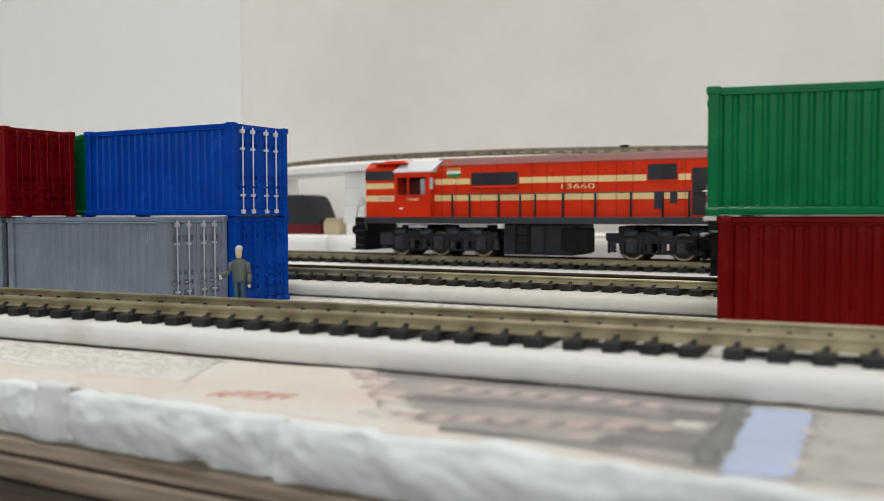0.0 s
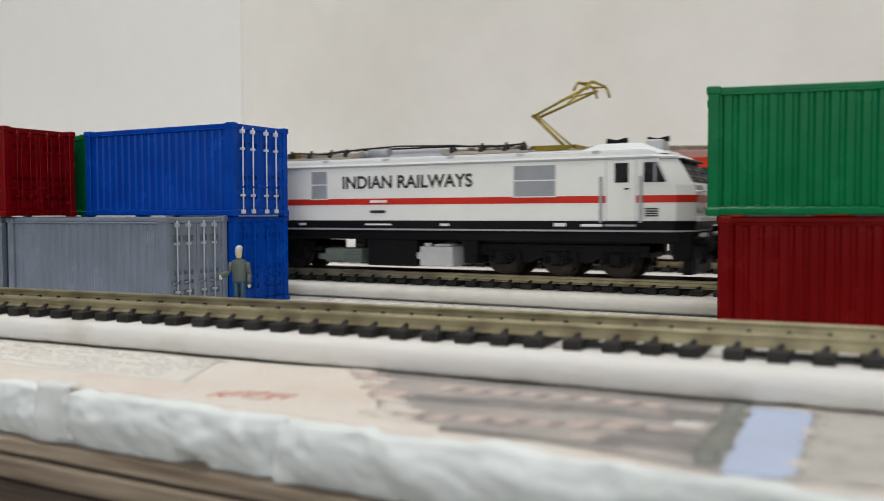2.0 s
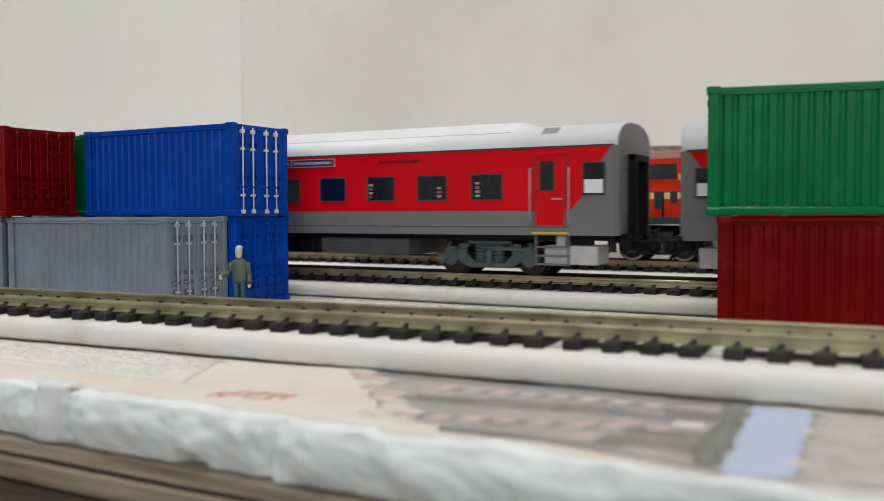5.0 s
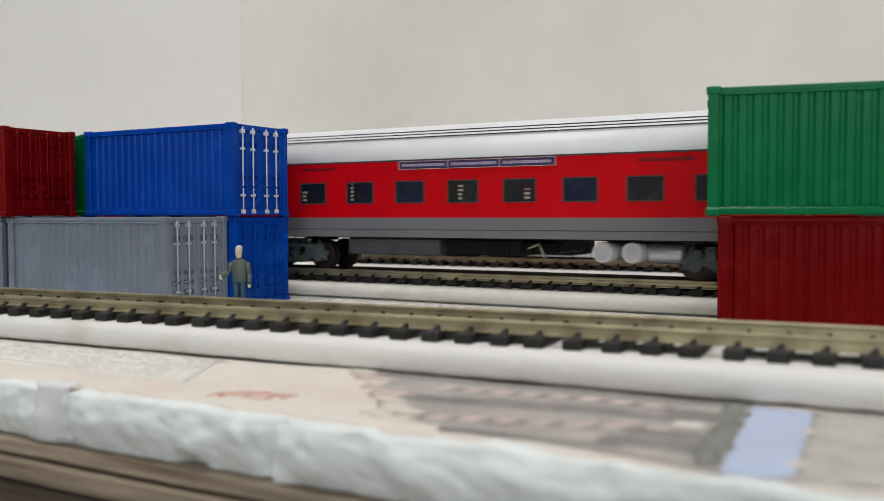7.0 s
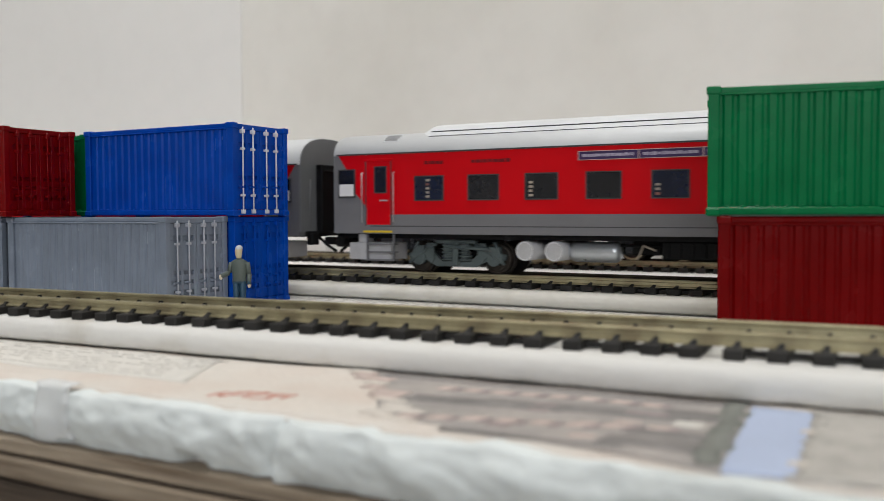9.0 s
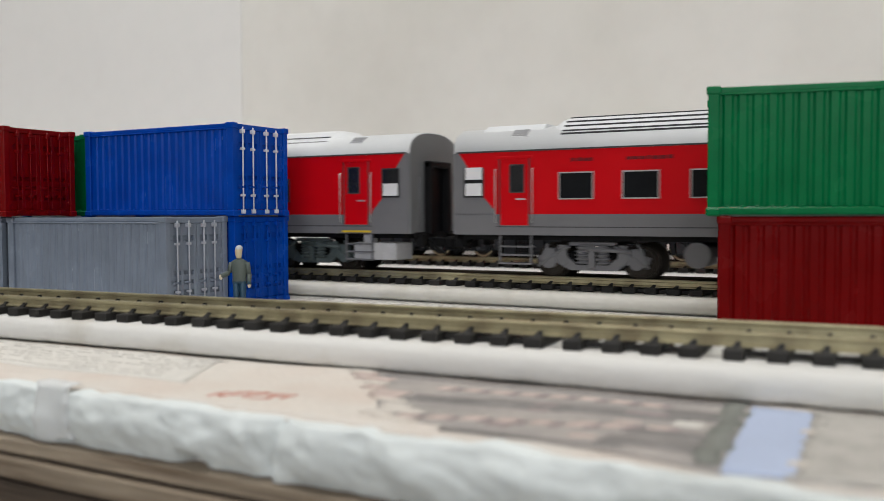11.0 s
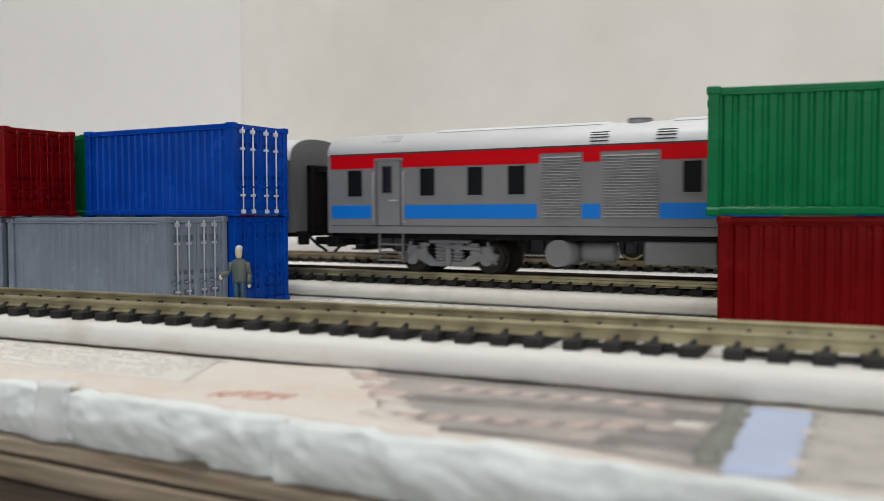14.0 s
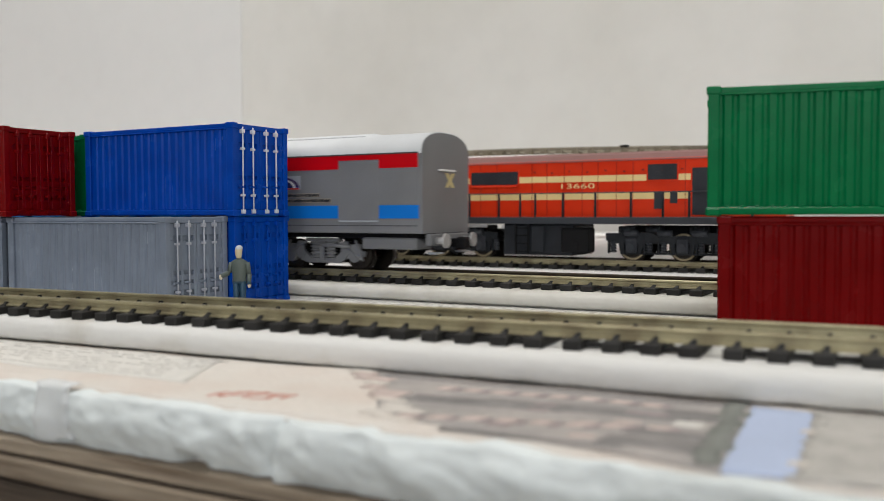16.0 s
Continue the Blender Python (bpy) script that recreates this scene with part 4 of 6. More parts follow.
def electric_locomotive(origin):
    ob = thing("electric_locomotive", origin, RUN_Y, RAIL_Z, 0, "white electric model locomotive with red stripe and raised yellow pantograph", "locomotive")
    w = W_HALF
    part("body_shell", Shape().loft([nose_ring(*q) for q in ((109.0, w, 15.2), (109.8, w, 18), (110, w, 25.6), (109, w, 28.5), (104.0, w - 0.1, 36.8), (102.5, w - 0.5, 37.9))]), L_WHITE, ob)
    part("roof", Shape().loft([nose_ring(*q) for q in ((103.2, w + 0.1, 36.6), (102.6, w - 0.2, 37.2), (100, w - 2.0, 39.0), (99, w - 2.6, 39.3))]), L_ROOF, ob, "light grey roof edge")
    part("roof_top", Shape().loft([nose_ring(*q) for q in ((99, w - 2.7, 39.25), (98.6, w - 2.9, 39.75), (95, 12.0, 40.1))]), C_ROOF, ob, "white roof top")
    part("roof_deck", Shape().loft([nose_ring(a, b, z, 5) for a, b, z in ((94, 11.5, 40.0), (90, 10, 40.5))]), L_GRILLE, ob)
    for sx in (-1, 1):
        cab = [[(sx * x, y, z) for x, y, z in r] for r in (
            [(72, -13.6, 39.5), (101.5, -14.6, 38.2), (101.5, 14.6, 38.2), (72, 13.6, 39.5)], [(79, -11, 42.0), (92, -11, 42.0), (92, 11, 42.0), (79, 11, 42.0)])]
        part("cab_roof", Shape().loft(cab), C_ROOF, ob)
    part("gutter", Shape().loft([nose_ring(104.6, w + 0.25, 36.6), nose_ring(104.0, w + 0.25, 37.2)]), L_GRILLE, ob, "light grey roof gutter")
    part("red_stripe", Shape().loft([nose_ring(110.05, w + 0.07, 23.2), nose_ring(110.1, w + 0.07, 25.4)]), L_RED, ob, "red waist stripe")
    part("lower_band", Shape().loft([nose_ring(109.2, w + 0.15, 14.8), nose_ring(109.95, w + 0.15, 17.6)]), BLACK, ob, "black lower body band")
    part("solebar", Shape().loft([nose_ring(108.8, w + 0.1, 14.2), nose_ring(109.0, w + 0.1, 14.8)]), L_GRILLE, ob)
    for sx in (-1, 1):
        for ya, yb in ((-12.2, -0.35), (0.35, 12.2)):
            q = [(29.4, ya), (29.4, yb), (35.8, yb * 0.98), (35.8, ya * 0.98)]
            v = [(sx * (windscreen_x(z) + d), y, z) for d in (-0.6, 0.12) for z, y in q]
            pane = Shape().add(v, [(0, 1, 2, 3), (4, 5, 6, 7), (0, 1, 5, 4), (1, 2, 6, 5), (2, 3, 7, 6), (3, 0, 4, 7)])
            win = part("windscreen", pane, SCREEN, ob, "dark sloped windscreen")
            for z in (31.2, 33.4):
                part("screen_bar", Shape().tube([(sx * (windscreen_x(z) + 0.35), ya * 0.98, z), (sx * (windscreen_x(z) + 0.35), yb * 0.98, z)], 0.13), L_GRILLE, win)
            ym = (ya + yb) / 2
            part("wiper", Shape().tube([(sx * (windscreen_x(29.5) + 0.5), ym, 29.5), (sx * (windscreen_x(34) + 0.5), ym + 2.5, 34)], 0.18), BLACK, win)
        for y in (-8.6, 8.6):
            part("headlight", Shape().cyl((sx * 109.2, y, 21.4), (sx * 110.8, y, 21.4), 1.5, 14), TRIM, ob)
            part("marker_light", Shape().cyl((sx * 109.2, y * 0.62, 21.4), (sx * 110.6, y * 0.62, 21.4), 0.9, 12), L_RED, ob)
            part("front_grille", Shape().box(min(sx * 109, sx * 110.4), max(sx * 109, sx * 110.4), y - 2, y + 2, 27.0, 28.4, 0.1), L_GRILLE, ob)
            b = Shape().cyl((sx * 108, y * 1.15, 11), (sx * 113, y * 1.15, 11), 1.2, 12).cyl((sx * 113, y * 1.15, 11), (sx * 114, y * 1.15, 11), 2.5, 16)
            part("buffer", b, BLACK, ob)
        part("pilot", Shape().box(min(sx * 103, sx * 108.8), max(sx * 103, sx * 108.8), -14, 14, 5.5, 14.4, 0.6), BLACK, ob)
        plough = [(-14, 1.2), (14, 1.2), (13, 6), (-13, 6)]
        part("cattle_guard", Shape().prism(plough, sx * 106, sx * 109, "x"), BLACK, ob)
        part("nose_visor", Shape().box(min(sx * 103.4, sx * 106.2), max(sx * 103.4, sx * 106.2), -12.6, 12.6, 36.0, 36.7, 0.2), SCREEN, ob)
        part("nose_rail", Shape().tube([(sx * 109.6, -12.6, 26.6), (sx * 111.2, -12.2, 26.6), (sx * 111.2, 12.2, 26.6), (sx * 109.6, 12.6, 26.6)], 0.3), WHITE, ob, "white nose grab rail")
        part("nose_skirt", Shape().box(min(sx * 109.4, sx * 111.0), max(sx * 109.4, sx * 111.0), -13, 13, 17.4, 19.0, 0.3), L_WHITE, ob)
        for y in (-11.6, -6.8, 6.8, 11.6):
            part("air_hose", Shape().tube([(sx * 109, y, 13.2), (sx * 111.4, y, 12.6), (sx * 112.0, y + 0.3, 8.0), (sx * 111.0, y + 0.5, 4.6)], 0.42), BLACK, ob)
            part("hose_cock", Shape().cyl((sx * 110.6, y, 13.3), (sx * 112.0, y, 13.3), 0.7, 10), TRIM, ob)
        for y in (-9, -4.5, 0, 4.5, 9):
            part("guard_bar", Shape().box(min(sx * 109.0, sx * 109.7), max(sx * 109.0, sx * 109.7), y - 0.5, y + 0.5, 1.6, 6.4, 0.1), D_BAR, ob)
        part("roof_cooler", Shape().box(min(sx * 92.4, sx * 97.8), max(sx * 92.4, sx * 97.8), -6.5, 1.5, 39.9, 43.2, 0.4), L_ROOF, ob, "light grey roof cooler box")
        for y in (-4, 0.8, 4.4):
            part("hose", Shape().tube([(sx * 108.5, y, 11.5), (sx * 111.5, y, 9.5), (sx * 113, y + 0.5, 5.5)], 0.5), BLACK, ob)
        part("coupler", Shape().box(min(sx * 112, sx * 119), max(sx * 112, sx * 119), -1.6, 1.6, 8, 11, 0.4), BLACK, ob)
        # horns
        for hx in (82.0, 95.5):
            hn = Shape().cyl((sx * hx, -3.5, 43.3), (sx * (hx + 3.6), -3.5, 43.5), 0.4, 10, 0.95).cyl((sx * hx, -2.2, 43.3), (sx * (hx - 3.6), -2.2, 43.5), 0.4, 10, 0.95)
            hn.box(min(sx * (hx - 1), sx * (hx + 1)), max(sx * (hx - 1), sx * (hx + 1)), -4, -1.6, 40.2 if hx > 90 else 41.8, 43.4, 0.2)
            part("horn", hn, BLACK, ob)
        # cab side: door, windows, handrails
        y0, y1 = -w - 0.1, -w + 0.3
        a, b = sorted((sx * 83.2, sx * 92.6))
        d = part("cab_door", Shape().box(a, b, -w - 0.08, y1, 16.4, 36.2, 0.06), L_WHITE, ob)
        a2, b2 = sorted((sx * 85.9, sx * 90.3))
        part("door_window", Shape().box(a2, b2, -w - 0.2, y1, 29.4, 35.4, 0.1), GLASS, d)
        for q in (a - 0.12, b - 0.06):
            part("door_seam", Shape().box(q, q + 0.18, -w - 0.14, y1, 16.4, 36.2), L_GRILLE, d)
        part("door_handle", Shape().box(b2 - 1.2, b2 + 0.2, -w - 0.4, y1, 27.2, 27.7), BLACK, d)
        part("door_step", Shape().box(a, b, -w - 1.0, y1, 15.9, 16.5), L_GRILLE, d)
        for q in (a - 1.6, b + 1.6):
            part("handrail", Shape().box(q - 0.45, q + 0.45, -w - 0.9, -w - 0.2, 17.0, 31.4, 0.2), L_GRILLE, d)
        c0, c1 = sx * 95.0, sx * 101.9
        q = [(c0, 29.4), (c1, 29.4), (sx * 99.0, 35.4), (c0, 35.4)]
        part("cab_side_window", Shape().prism(q, -w - 0.15, -w + 0.3, "y"), GLASS, ob)
        m = (c0 + c1) / 2
        part("window_bar", Shape().box(m - 0.3, m + 0.3, -w - 0.22, -w + 0.1, 29.5, 35.3), L_GRILLE, ob)
        v0 = sorted((sx * 95.5, sx * 99.5))
        vent = Shape()
        for i in range(4):
            vent.box(v0[0], v0[1], -w - 0.25, -w + 0.1, 19.0 + i * 0.7, 19.4 + i * 0.7)
        part("vent", vent, TEXT, ob)
    for x0, x1 in ((-29.8, -22.7), (52.0, 66.5)):
        g = part("side_grille", Shape().box(x0, x1, -w - 0.12, -w + 0.3, 25.5, 35.4, 0.05), L_GRILLE, ob, "light grey louvred side grille")
        sl = Shape()
        for i in range(16):
            sl.box(x0 + 0.3, x1 - 0.3, -w - 0.22, -w, 25.8 + i * 0.6, 26.1 + i * 0.6)
        part("louvre", sl, L_GRILLE, g)
        part("grille_frame", frame_ring(x0, x1, 25.5, 35.4, -w - 0.1, 0.35), L_WHITE, g)
        part("grille_bar", Shape().box(x0, x1, -w - 0.35, -w, 30.4, 30.8), L_WHITE, g)
    letters("lettering", "INDIAN RAILWAYS", 6.15, -16.2, -w - 0.05, 29.1, TEXT, ob, "charcoal block lettering", wide=1.01, bold=0.15)
    part("red_emblem", Shape().box(-59, -54.6, -w - 0.08, -w + 0.1, 28.7, 31.8), L_RED, ob, "small red square emblem")
    for q in (-57.6, -56.0):
        part("emblem_line", Shape().prism([(q - 0.9, 29.0), (q - 0.5, 29.0), (q + 1.0, 31.5), (q + 0.6, 31.5)], -w - 0.14, -w, "y"), WHITE, ob)
    for x0, x1, z0, z1, m in ((-4, 3, 23.9, 24.8, WHITE), (-4, 2.4, 20.2, 21.2, TEXT), (-6, 5, 15.9, 16.5, WHITE), (-35.5, -32.5, 15.8, 16.6, WHITE), (-70.5, -66.5, 15.8, 16.5, WHITE), (-92, -86, 15.8, 16.5, WHITE),
                              (24.5, 28, 15.8, 16.6, WHITE), (66, 70, 15.8, 16.9, WHITE), (75, 82, 15.8, 16.6, WHITE)):
        part("writing", Shape().box(x0, x1, -w - 0.24, -w + 0.1, z0, z1), m, ob)
    for i in range(7):
        part("roof_lug", Shape().box(-78 + i * 26, -75.5 + i * 26, -w + 1.6, -w + 3.0, 38.3, 39.7, 0.2), L_ROOF, ob)
    # roof equipment
    pantograph(61.0, ob, 1, True)
    pantograph(-56.0, ob, -1, False)
    for y, z, r, x0, x1 in ((-7, 41.5, 1.3, -40, -14), (-3, 42.4, 0.5, -44, 48), (4, 41.6, 1.3, -30, 44), (-8, 41.0, 0.7, 20, 50)):
        part("roof_conduit", Shape().cyl((x0, y, z), (x1, y, z), r, 10), CONDUIT, ob)
    for x in (-43, -33, -16, 30, 40, 48):
        part("insulator", Shape().cyl((x, -5, 40.2), (x, -5, 43.6), 0.8, 10).cyl((x, -5, 41.2), (x, -5, 41.8), 1.5, 10).cyl((x, -5, 42.5), (x, -5, 43.1), 1.4, 10), CONDUIT, ob)
    for x in (-47, -37.5, -28, -21, 24, 35.5, 44.5, 51):
        part("pipe_clamp", Shape().box(x - 0.7, x + 0.7, -9.2, -5.6, 40.2, 43.2, 0.15).cyl((x, -7.4, 43.0), (x, -7.4, 44.2), 0.5, 8), TEXT, ob)
    part("roof_cable", Shape().tube([(-46, -8.4, 43.4), (-30, -8.0, 42.6), (-14, -8.4, 43.8), (2, -8.2, 44.4), (24, -8.2, 43.8), (38, -8.4, 42.8), (52, -8.0, 43.4)], 0.32), WHEEL, ob, "dark brown roof cable")
    part("roof_plank", Shape().box(22, 54, -11.6, -9.4, 40.2, 40.9, 0.1), CONDUIT, ob)
    part("roof_plank", Shape().box(-50, -16, -11.6, -9.4, 40.2, 40.9, 0.1), CONDUIT, ob)
    part("roof_pod", Shape().cyl((-13, -4, 42.0), (-4, -4, 42.0), 2.0, 14).cyl((-16, -4, 42.0), (-13, -4, 42.0), 1.4, 12), L_GRILLE, ob)
    part("roof_hatch", Shape().loft([[(x, y, z) for x, y in ((-2, -9), (22, -9), (22, 9), (-2, 9))] if z < 42 else [(x, y, z) for x, y in ((0, -7), (20, -7), (20, 7), (0, 7))] for z in (40.2, 43.0)]), L_GRILLE, ob)
    part("roof_busbar", Shape().tube([(-38, -3, 42.8), (-26, -3, 43.9), (22, -3, 43.9), (48, -3, 43.2)], 0.35), BLACK, ob)
    # underframe
    part("underframe", Shape().box(-106, 106, -15.5, 15.5, 10.8, 14.4, 0.4), BLACK, ob)
    part("transformer_case", Shape().box(-7, 13.6, -15.5, 15.5, 1.4, 11, 0.5), BLACK, ob)
    part("equipment_case", Shape().box(32, 37, -15, 15, 3, 11, 0.4), BLACK, ob)
    bx = Shape().box(15.6, 28.4, -16.6, 8, 1.8, 8.6, 0.3).box(14.0, 15.8, -16, -9, 4.2, 6.4, 0.2).cyl((18.5, -15.5, 8.6), (18.5, -15.5, 9.8), 1.4, 10).box(21, 27, -16, -8, 8.6, 9.5, 0.3)
    part("battery_case", bx, TANK, ob, "pale grey underfloor case")
    gx = Shape().box(-25.5, -16.5, -16.2, -6, 2.2, 7.4, 0.7)
    gx.box(-16.5, -9.2, -15.6, -6.4, 2.3, 7.2).cyl((-29, -14, 4.2), (-25.5, -14, 4.2), 1.2, 10)
    gx = part("compressor", gx, OLIVE, ob, "grey-green underfloor compressor")
    for i in range(5):
        part("cooling_fin", Shape().box(-16.5, -9, -16.2, -6, 2.2 + i * 1.05, 2.9 + i * 1.05, 0.1), OLIVE, gx)
    three_axle_bogie(-64.5, ob, BLACK)
    three_axle_bogie(64.5, ob, BLACK)
    return ob


train.append((electric_locomotive(52.9), 52.9))


# ---------------------------------------------------------------- luggage and power van
def power_van(origin):
    ob = thing("power_van", origin, RUN_Y, RAIL_Z, 0, "grey luggage van with red top band and blue panels", "train car", "cars of the running train")
    L, h = LEN, HALF
    part("body", Shape().box(0.4, L - 0.4, -h, h, Z_SILL, Z_GUT, 0.3), V_GREY, ob)
    for x0, x1 in ((0.6, 19.5), (31.0, 82.6), (97.2, 103.0), (121.8, 156.6), (175.6, 228.4), (245.8, L - 0.6)):
        part("red_band", Shape().box(x0, x1, -h - 0.1, h + 0.1, 36.1, 41.0), C_RED, ob, "red band under the gutter")
    for x0, x1 in ((19.5, 31.0), (82.6, 97.2), (103.0, 121.8), (156.6, 175.6), (228.4, 245.8)):
        part("red_band", Shape().box(x0, x1, -h - 0.1, h + 0.1, 39.2, 41.0), C_RED, ob)
    for x0, x1 in ((0.8, 18.2), (31.9, 81.8), (97.0, 103.0), (121.6, 156.4), (175.4, 228.2), (245.8, 262.0)):
        part("blue_panel", Shape().box(x0, x1, -h - 0.1, -h + 0.3, 18.3, 23.0), C_BLUE, ob, "bright blue lower panel")
    for x0, x1 in ((83.2, 96.8), (103.4, 121.4), (157.0, 175.2)):
        g = part("louvre_panel", Shape().box(x0, x1, -h - 0.15, -h + 0.3, 18.4, 38.6), V_GREY, ob)
        for i in range(22):
            z = 18.8 + i * 0.89
            part("louvre_slat", Shape().prism([(-h - 0.15, z), (-h - 0.5, z + 0.1), (-h - 0.15, z + 0.6)], x0 + 0.4, x1 - 0.4, "x"), V_GREY, g)
    for x0, x1 in ((8.2, 14.4), (38.3, 44.1), (56.7, 62.3), (71.6, 77.6), (128.6, 134.2)):
        w = part("window", Shape().box(x0, x1, -h - 0.1, -h + 0.3, 26.2, 35.5), SCREEN, ob, "tall dark window")
        part("window_frame", frame_ring(x0, x1, 26.2, 35.5, -h - 0.05, 0.35), V_GREY, w)
    door_set(ob, 21.0, 30.2, (23.2, 26.6), V_GREY)
    part("loading_door", Shape().box(228.6, 245.4, -h - 0.12, -h + 0.2, 17.6, 38.6, 0.1), V_GREY, ob)
    part("door_sill", Shape().box(228.6, 245.4, -h - 0.4, -h + 0.2, 17.0, 17.6), L_GRILLE, ob)
    steps(20.4, 30.6, ob, edge=False)
    part("seam", Shape().box(1, L - 1, -h - 0.08, h + 0.08, 15.6, 15.85), C_LINE, ob)
    coach_roof(ob, None, (), C_ROOF)
    prof = [(-13.4, 45.6), (-12.8, 47.2), (-8.0, 49.2), (-4, 49.8), (4, 49.8), (8.0, 49.2), (12.8, 47.2), (13.4, 45.6)]
    for x0, x1 in ((36, 106), (119, 154), (167, 240)):
        rings = [[(x, y, 45.6 + (z - 45.6) * k) for y, z in prof] for x, k in ((x0, 0.05), (x0 + 3.5, 0.95), (x0 + 5, 1), (x1 - 5, 1), (x1 - 3.5, 0.95), (x1, 0.05))]
        part("roof_casing", Shape().loft(rings), C_ROOF, ob, "low white roof casing")
        for y, z in ((-12.9, 47.1), (-10.4, 48.3)):
            part("roof_rib", Shape().box(x0 + 5, x1 - 5, y - 0.2, y + 0.2, z - 0.12, z + 0.12), L_GRILLE, ob)
    for x in (102.5, 123.5, 150.6, 171.7):
        v = part("roof_louvre", Shape().prism([(q, roof_z(q) + d) for q, d in ((-17.9, 0.1), (-17.3, 0.15), (-16.4, 0.15), (-15.6, 0.1), (-15.6, -1.0), (-17.4, -1.5))], x - 3.6, x + 3.6, "x"), C_ROOF, ob)
        for y in (-17.9, -17.55, -17.05, -16.4):
            part("louvre_slat", Shape().box(x - 3.0, x + 3.0, y - 0.3, y + 0.3, roof_z(y) - 0.18, roof_z(y) + 0.18), C_LINE, v)
    for x in (112.5, 160.5):
        d = part("roof_dome", Shape().cyl((x, -7.5, 45.5), (x, -7.5, roof_z(-7.5) + 0.9), 4.6, 20, 3.8), L_GREY, ob, "dark grey roof fan")
        part("fan_rim", Shape().cyl((x, -7.5, roof_z(-7.5) + 0.85), (x, -7.5, roof_z(-7.5) + 1.15), 4.0, 20, 3.6), TANK, d)
    part("roof_vent", Shape().prism([(-16.4, roof_z(-16.4) + 0.2), (-13.0, roof_z(-13.0) + 0.3), (-13.0, roof_z(-13.0) - 1), (-16.4, roof_z(-16.4) - 1)], 22.0, 29.0, "x"), TANK, ob)
    coach_ends(ob, Z_ROOF, True)
    xm = Shape()
    for k in (-1, 1):
        xm.prism([(2.6 - k * 2.4 - 1.3, 29.4), (2.6 - k * 2.4 + 1.3, 29.4), (2.6 + k * 2.4 + 1.3, 34.6), (2.6 + k * 2.4 - 1.3, 34.6)], LEN + 0.9, LEN + 1.12 + 0.02 * k, "x")
    part("end_emblem", xm, BOARDS, ob, "cream cross-shaped end marking")
    part("end_lamp", Shape().box(LEN + 0.9, LEN + 1.7, -6, 6, 35.2, 35.9, 0.1), WHITE, ob)
    part("writing_panel", Shape().box(193.6, 211.2, -h - 0.08, -h + 0.1, 29.0, 34.2), L_GRILLE, ob)
    for r, t, m in ((8.2, 1.5, BOARD), (6.5, 0.9, WHITE), (5.4, 5.2, NAVY)):
        arcs, n = Shape(), 12
        rim = [[(202.4 + q * math.cos(math.pi * i / n), 29.7 + q * 0.5 * math.sin(math.pi * i / n)) for i in range(n + 1)] for q in (r, r - t)]
        for i in range(n):
            arcs.prism([rim[0][i], rim[0][i + 1], rim[1][i + 1], rim[1][i]], -h - 0.16, -h - 0.05, "y")
        part("arched_emblem", arcs, m, ob, "dark blue and white arched emblem")
    part("emblem_base", Shape().box(194.4, 210.6, -h - 0.16, -h - 0.05, 29.1, 29.6), L_RED, ob)
    for x0, x1, z, q in ((199, 220, 26.3, 3), (199, 225, 24.3, 5)):
        part("writing_ground", Shape().box(x0, x1, -h - 0.06, -h + 0.1, z - 0.15, z + 1.3), PALE_CREAM, ob)
        fragments("writing", x0 + 0.3, x1 - 0.3, -h - 0.1, z, 1.15, TEXT, ob, q, (0.8, 2.0))
    # last end: grey beam, buffers and lamp brackets
    part("end_beam", Shape().box(L + 0.5, L + 2.6, -15, 15, 8.6, 12.8, 0.4), V_GREY, ob)
    part("end_tray", Shape().box(L - 26, L - 3, -15, -3, 7.2, 11.4, 0.5), V_GREY, ob)
    for y in (-10.5, 10.5):
        part("buffer", Shape().cyl((L + 2.4, y, 10.4), (L + 6.0, y, 10.4), 1.2, 12).cyl((L + 6.0, y, 10.4), (L + 6.9, y, 10.4), 2.6, 16), TRIM, ob)
        part("end_step", Shape().box(L + 0.6, L + 4.0, y - 3, y + 3, 5.6, 6.3, 0.1), L_GRILLE, ob)
    coach_bogie(46.0, ob, V_GREY)
    coach_bogie(216.3, ob, V_GREY)
    part("underframe", Shape().box(1, L - 1, -14, 14, 11.2, 13.2), BLACK, ob)
    part("air_tank", Shape().cyl((88, -15.5, 7.0), (88, 15.5, 7.0), 4.4, 22), V_GREY, ob, "grey round air tank")
    underfloor_tank(93, 105, -6, 7.4, 3.8, ob, V_GREY)
    for x0, x1, m in ((116, 138, V_GREY), (139, 150, BLACK), (151, 172, V_GREY), (176, 184, BLACK)):
        part("fuel_tank", Shape().box(x0, x1, -15, 15, 4.0, 11.2, 0.5), m, ob)
    return ob


NAVY = surface("navy_print", (0.015, 0.02, 0.12), 0.45)
BOARDS = surface("cream_marking", (0.6, 0.5, 0.25), 0.5)
train.append((power_van(1304.6), 1304.6))


# ---------------------------------------------------------------- parked diesel locomotive
D_RED = surface("diesel_orange_red", (0.66, 0.034, 0.004), 0.36, vary=0.08, grain=2500, patch=60, bump=0.05, second=(0.58, 0.025, 0.003))
D_CREAM = surface("cream_stripe", (0.8, 0.61, 0.29), 0.45, vary=0.08, grain=2500, patch=60)
D_ROOF = surface("diesel_roof_maroon", (0.24, 0.115, 0.105), 0.5, vary=0.12, grain=2000, patch=60)
D_DARK = surface("black_running_gear", (0.02, 0.023, 0.028), 0.5, vary=0.3, grain=2500, patch=150, spec=0.2)
D_GREY = surface("charcoal_frame", (0.037, 0.041, 0.05), 0.5, vary=0.2, grain=2500, patch=150)
D_SEAM = surface("red_seam", (0.3, 0.012, 0.004), 0.5)
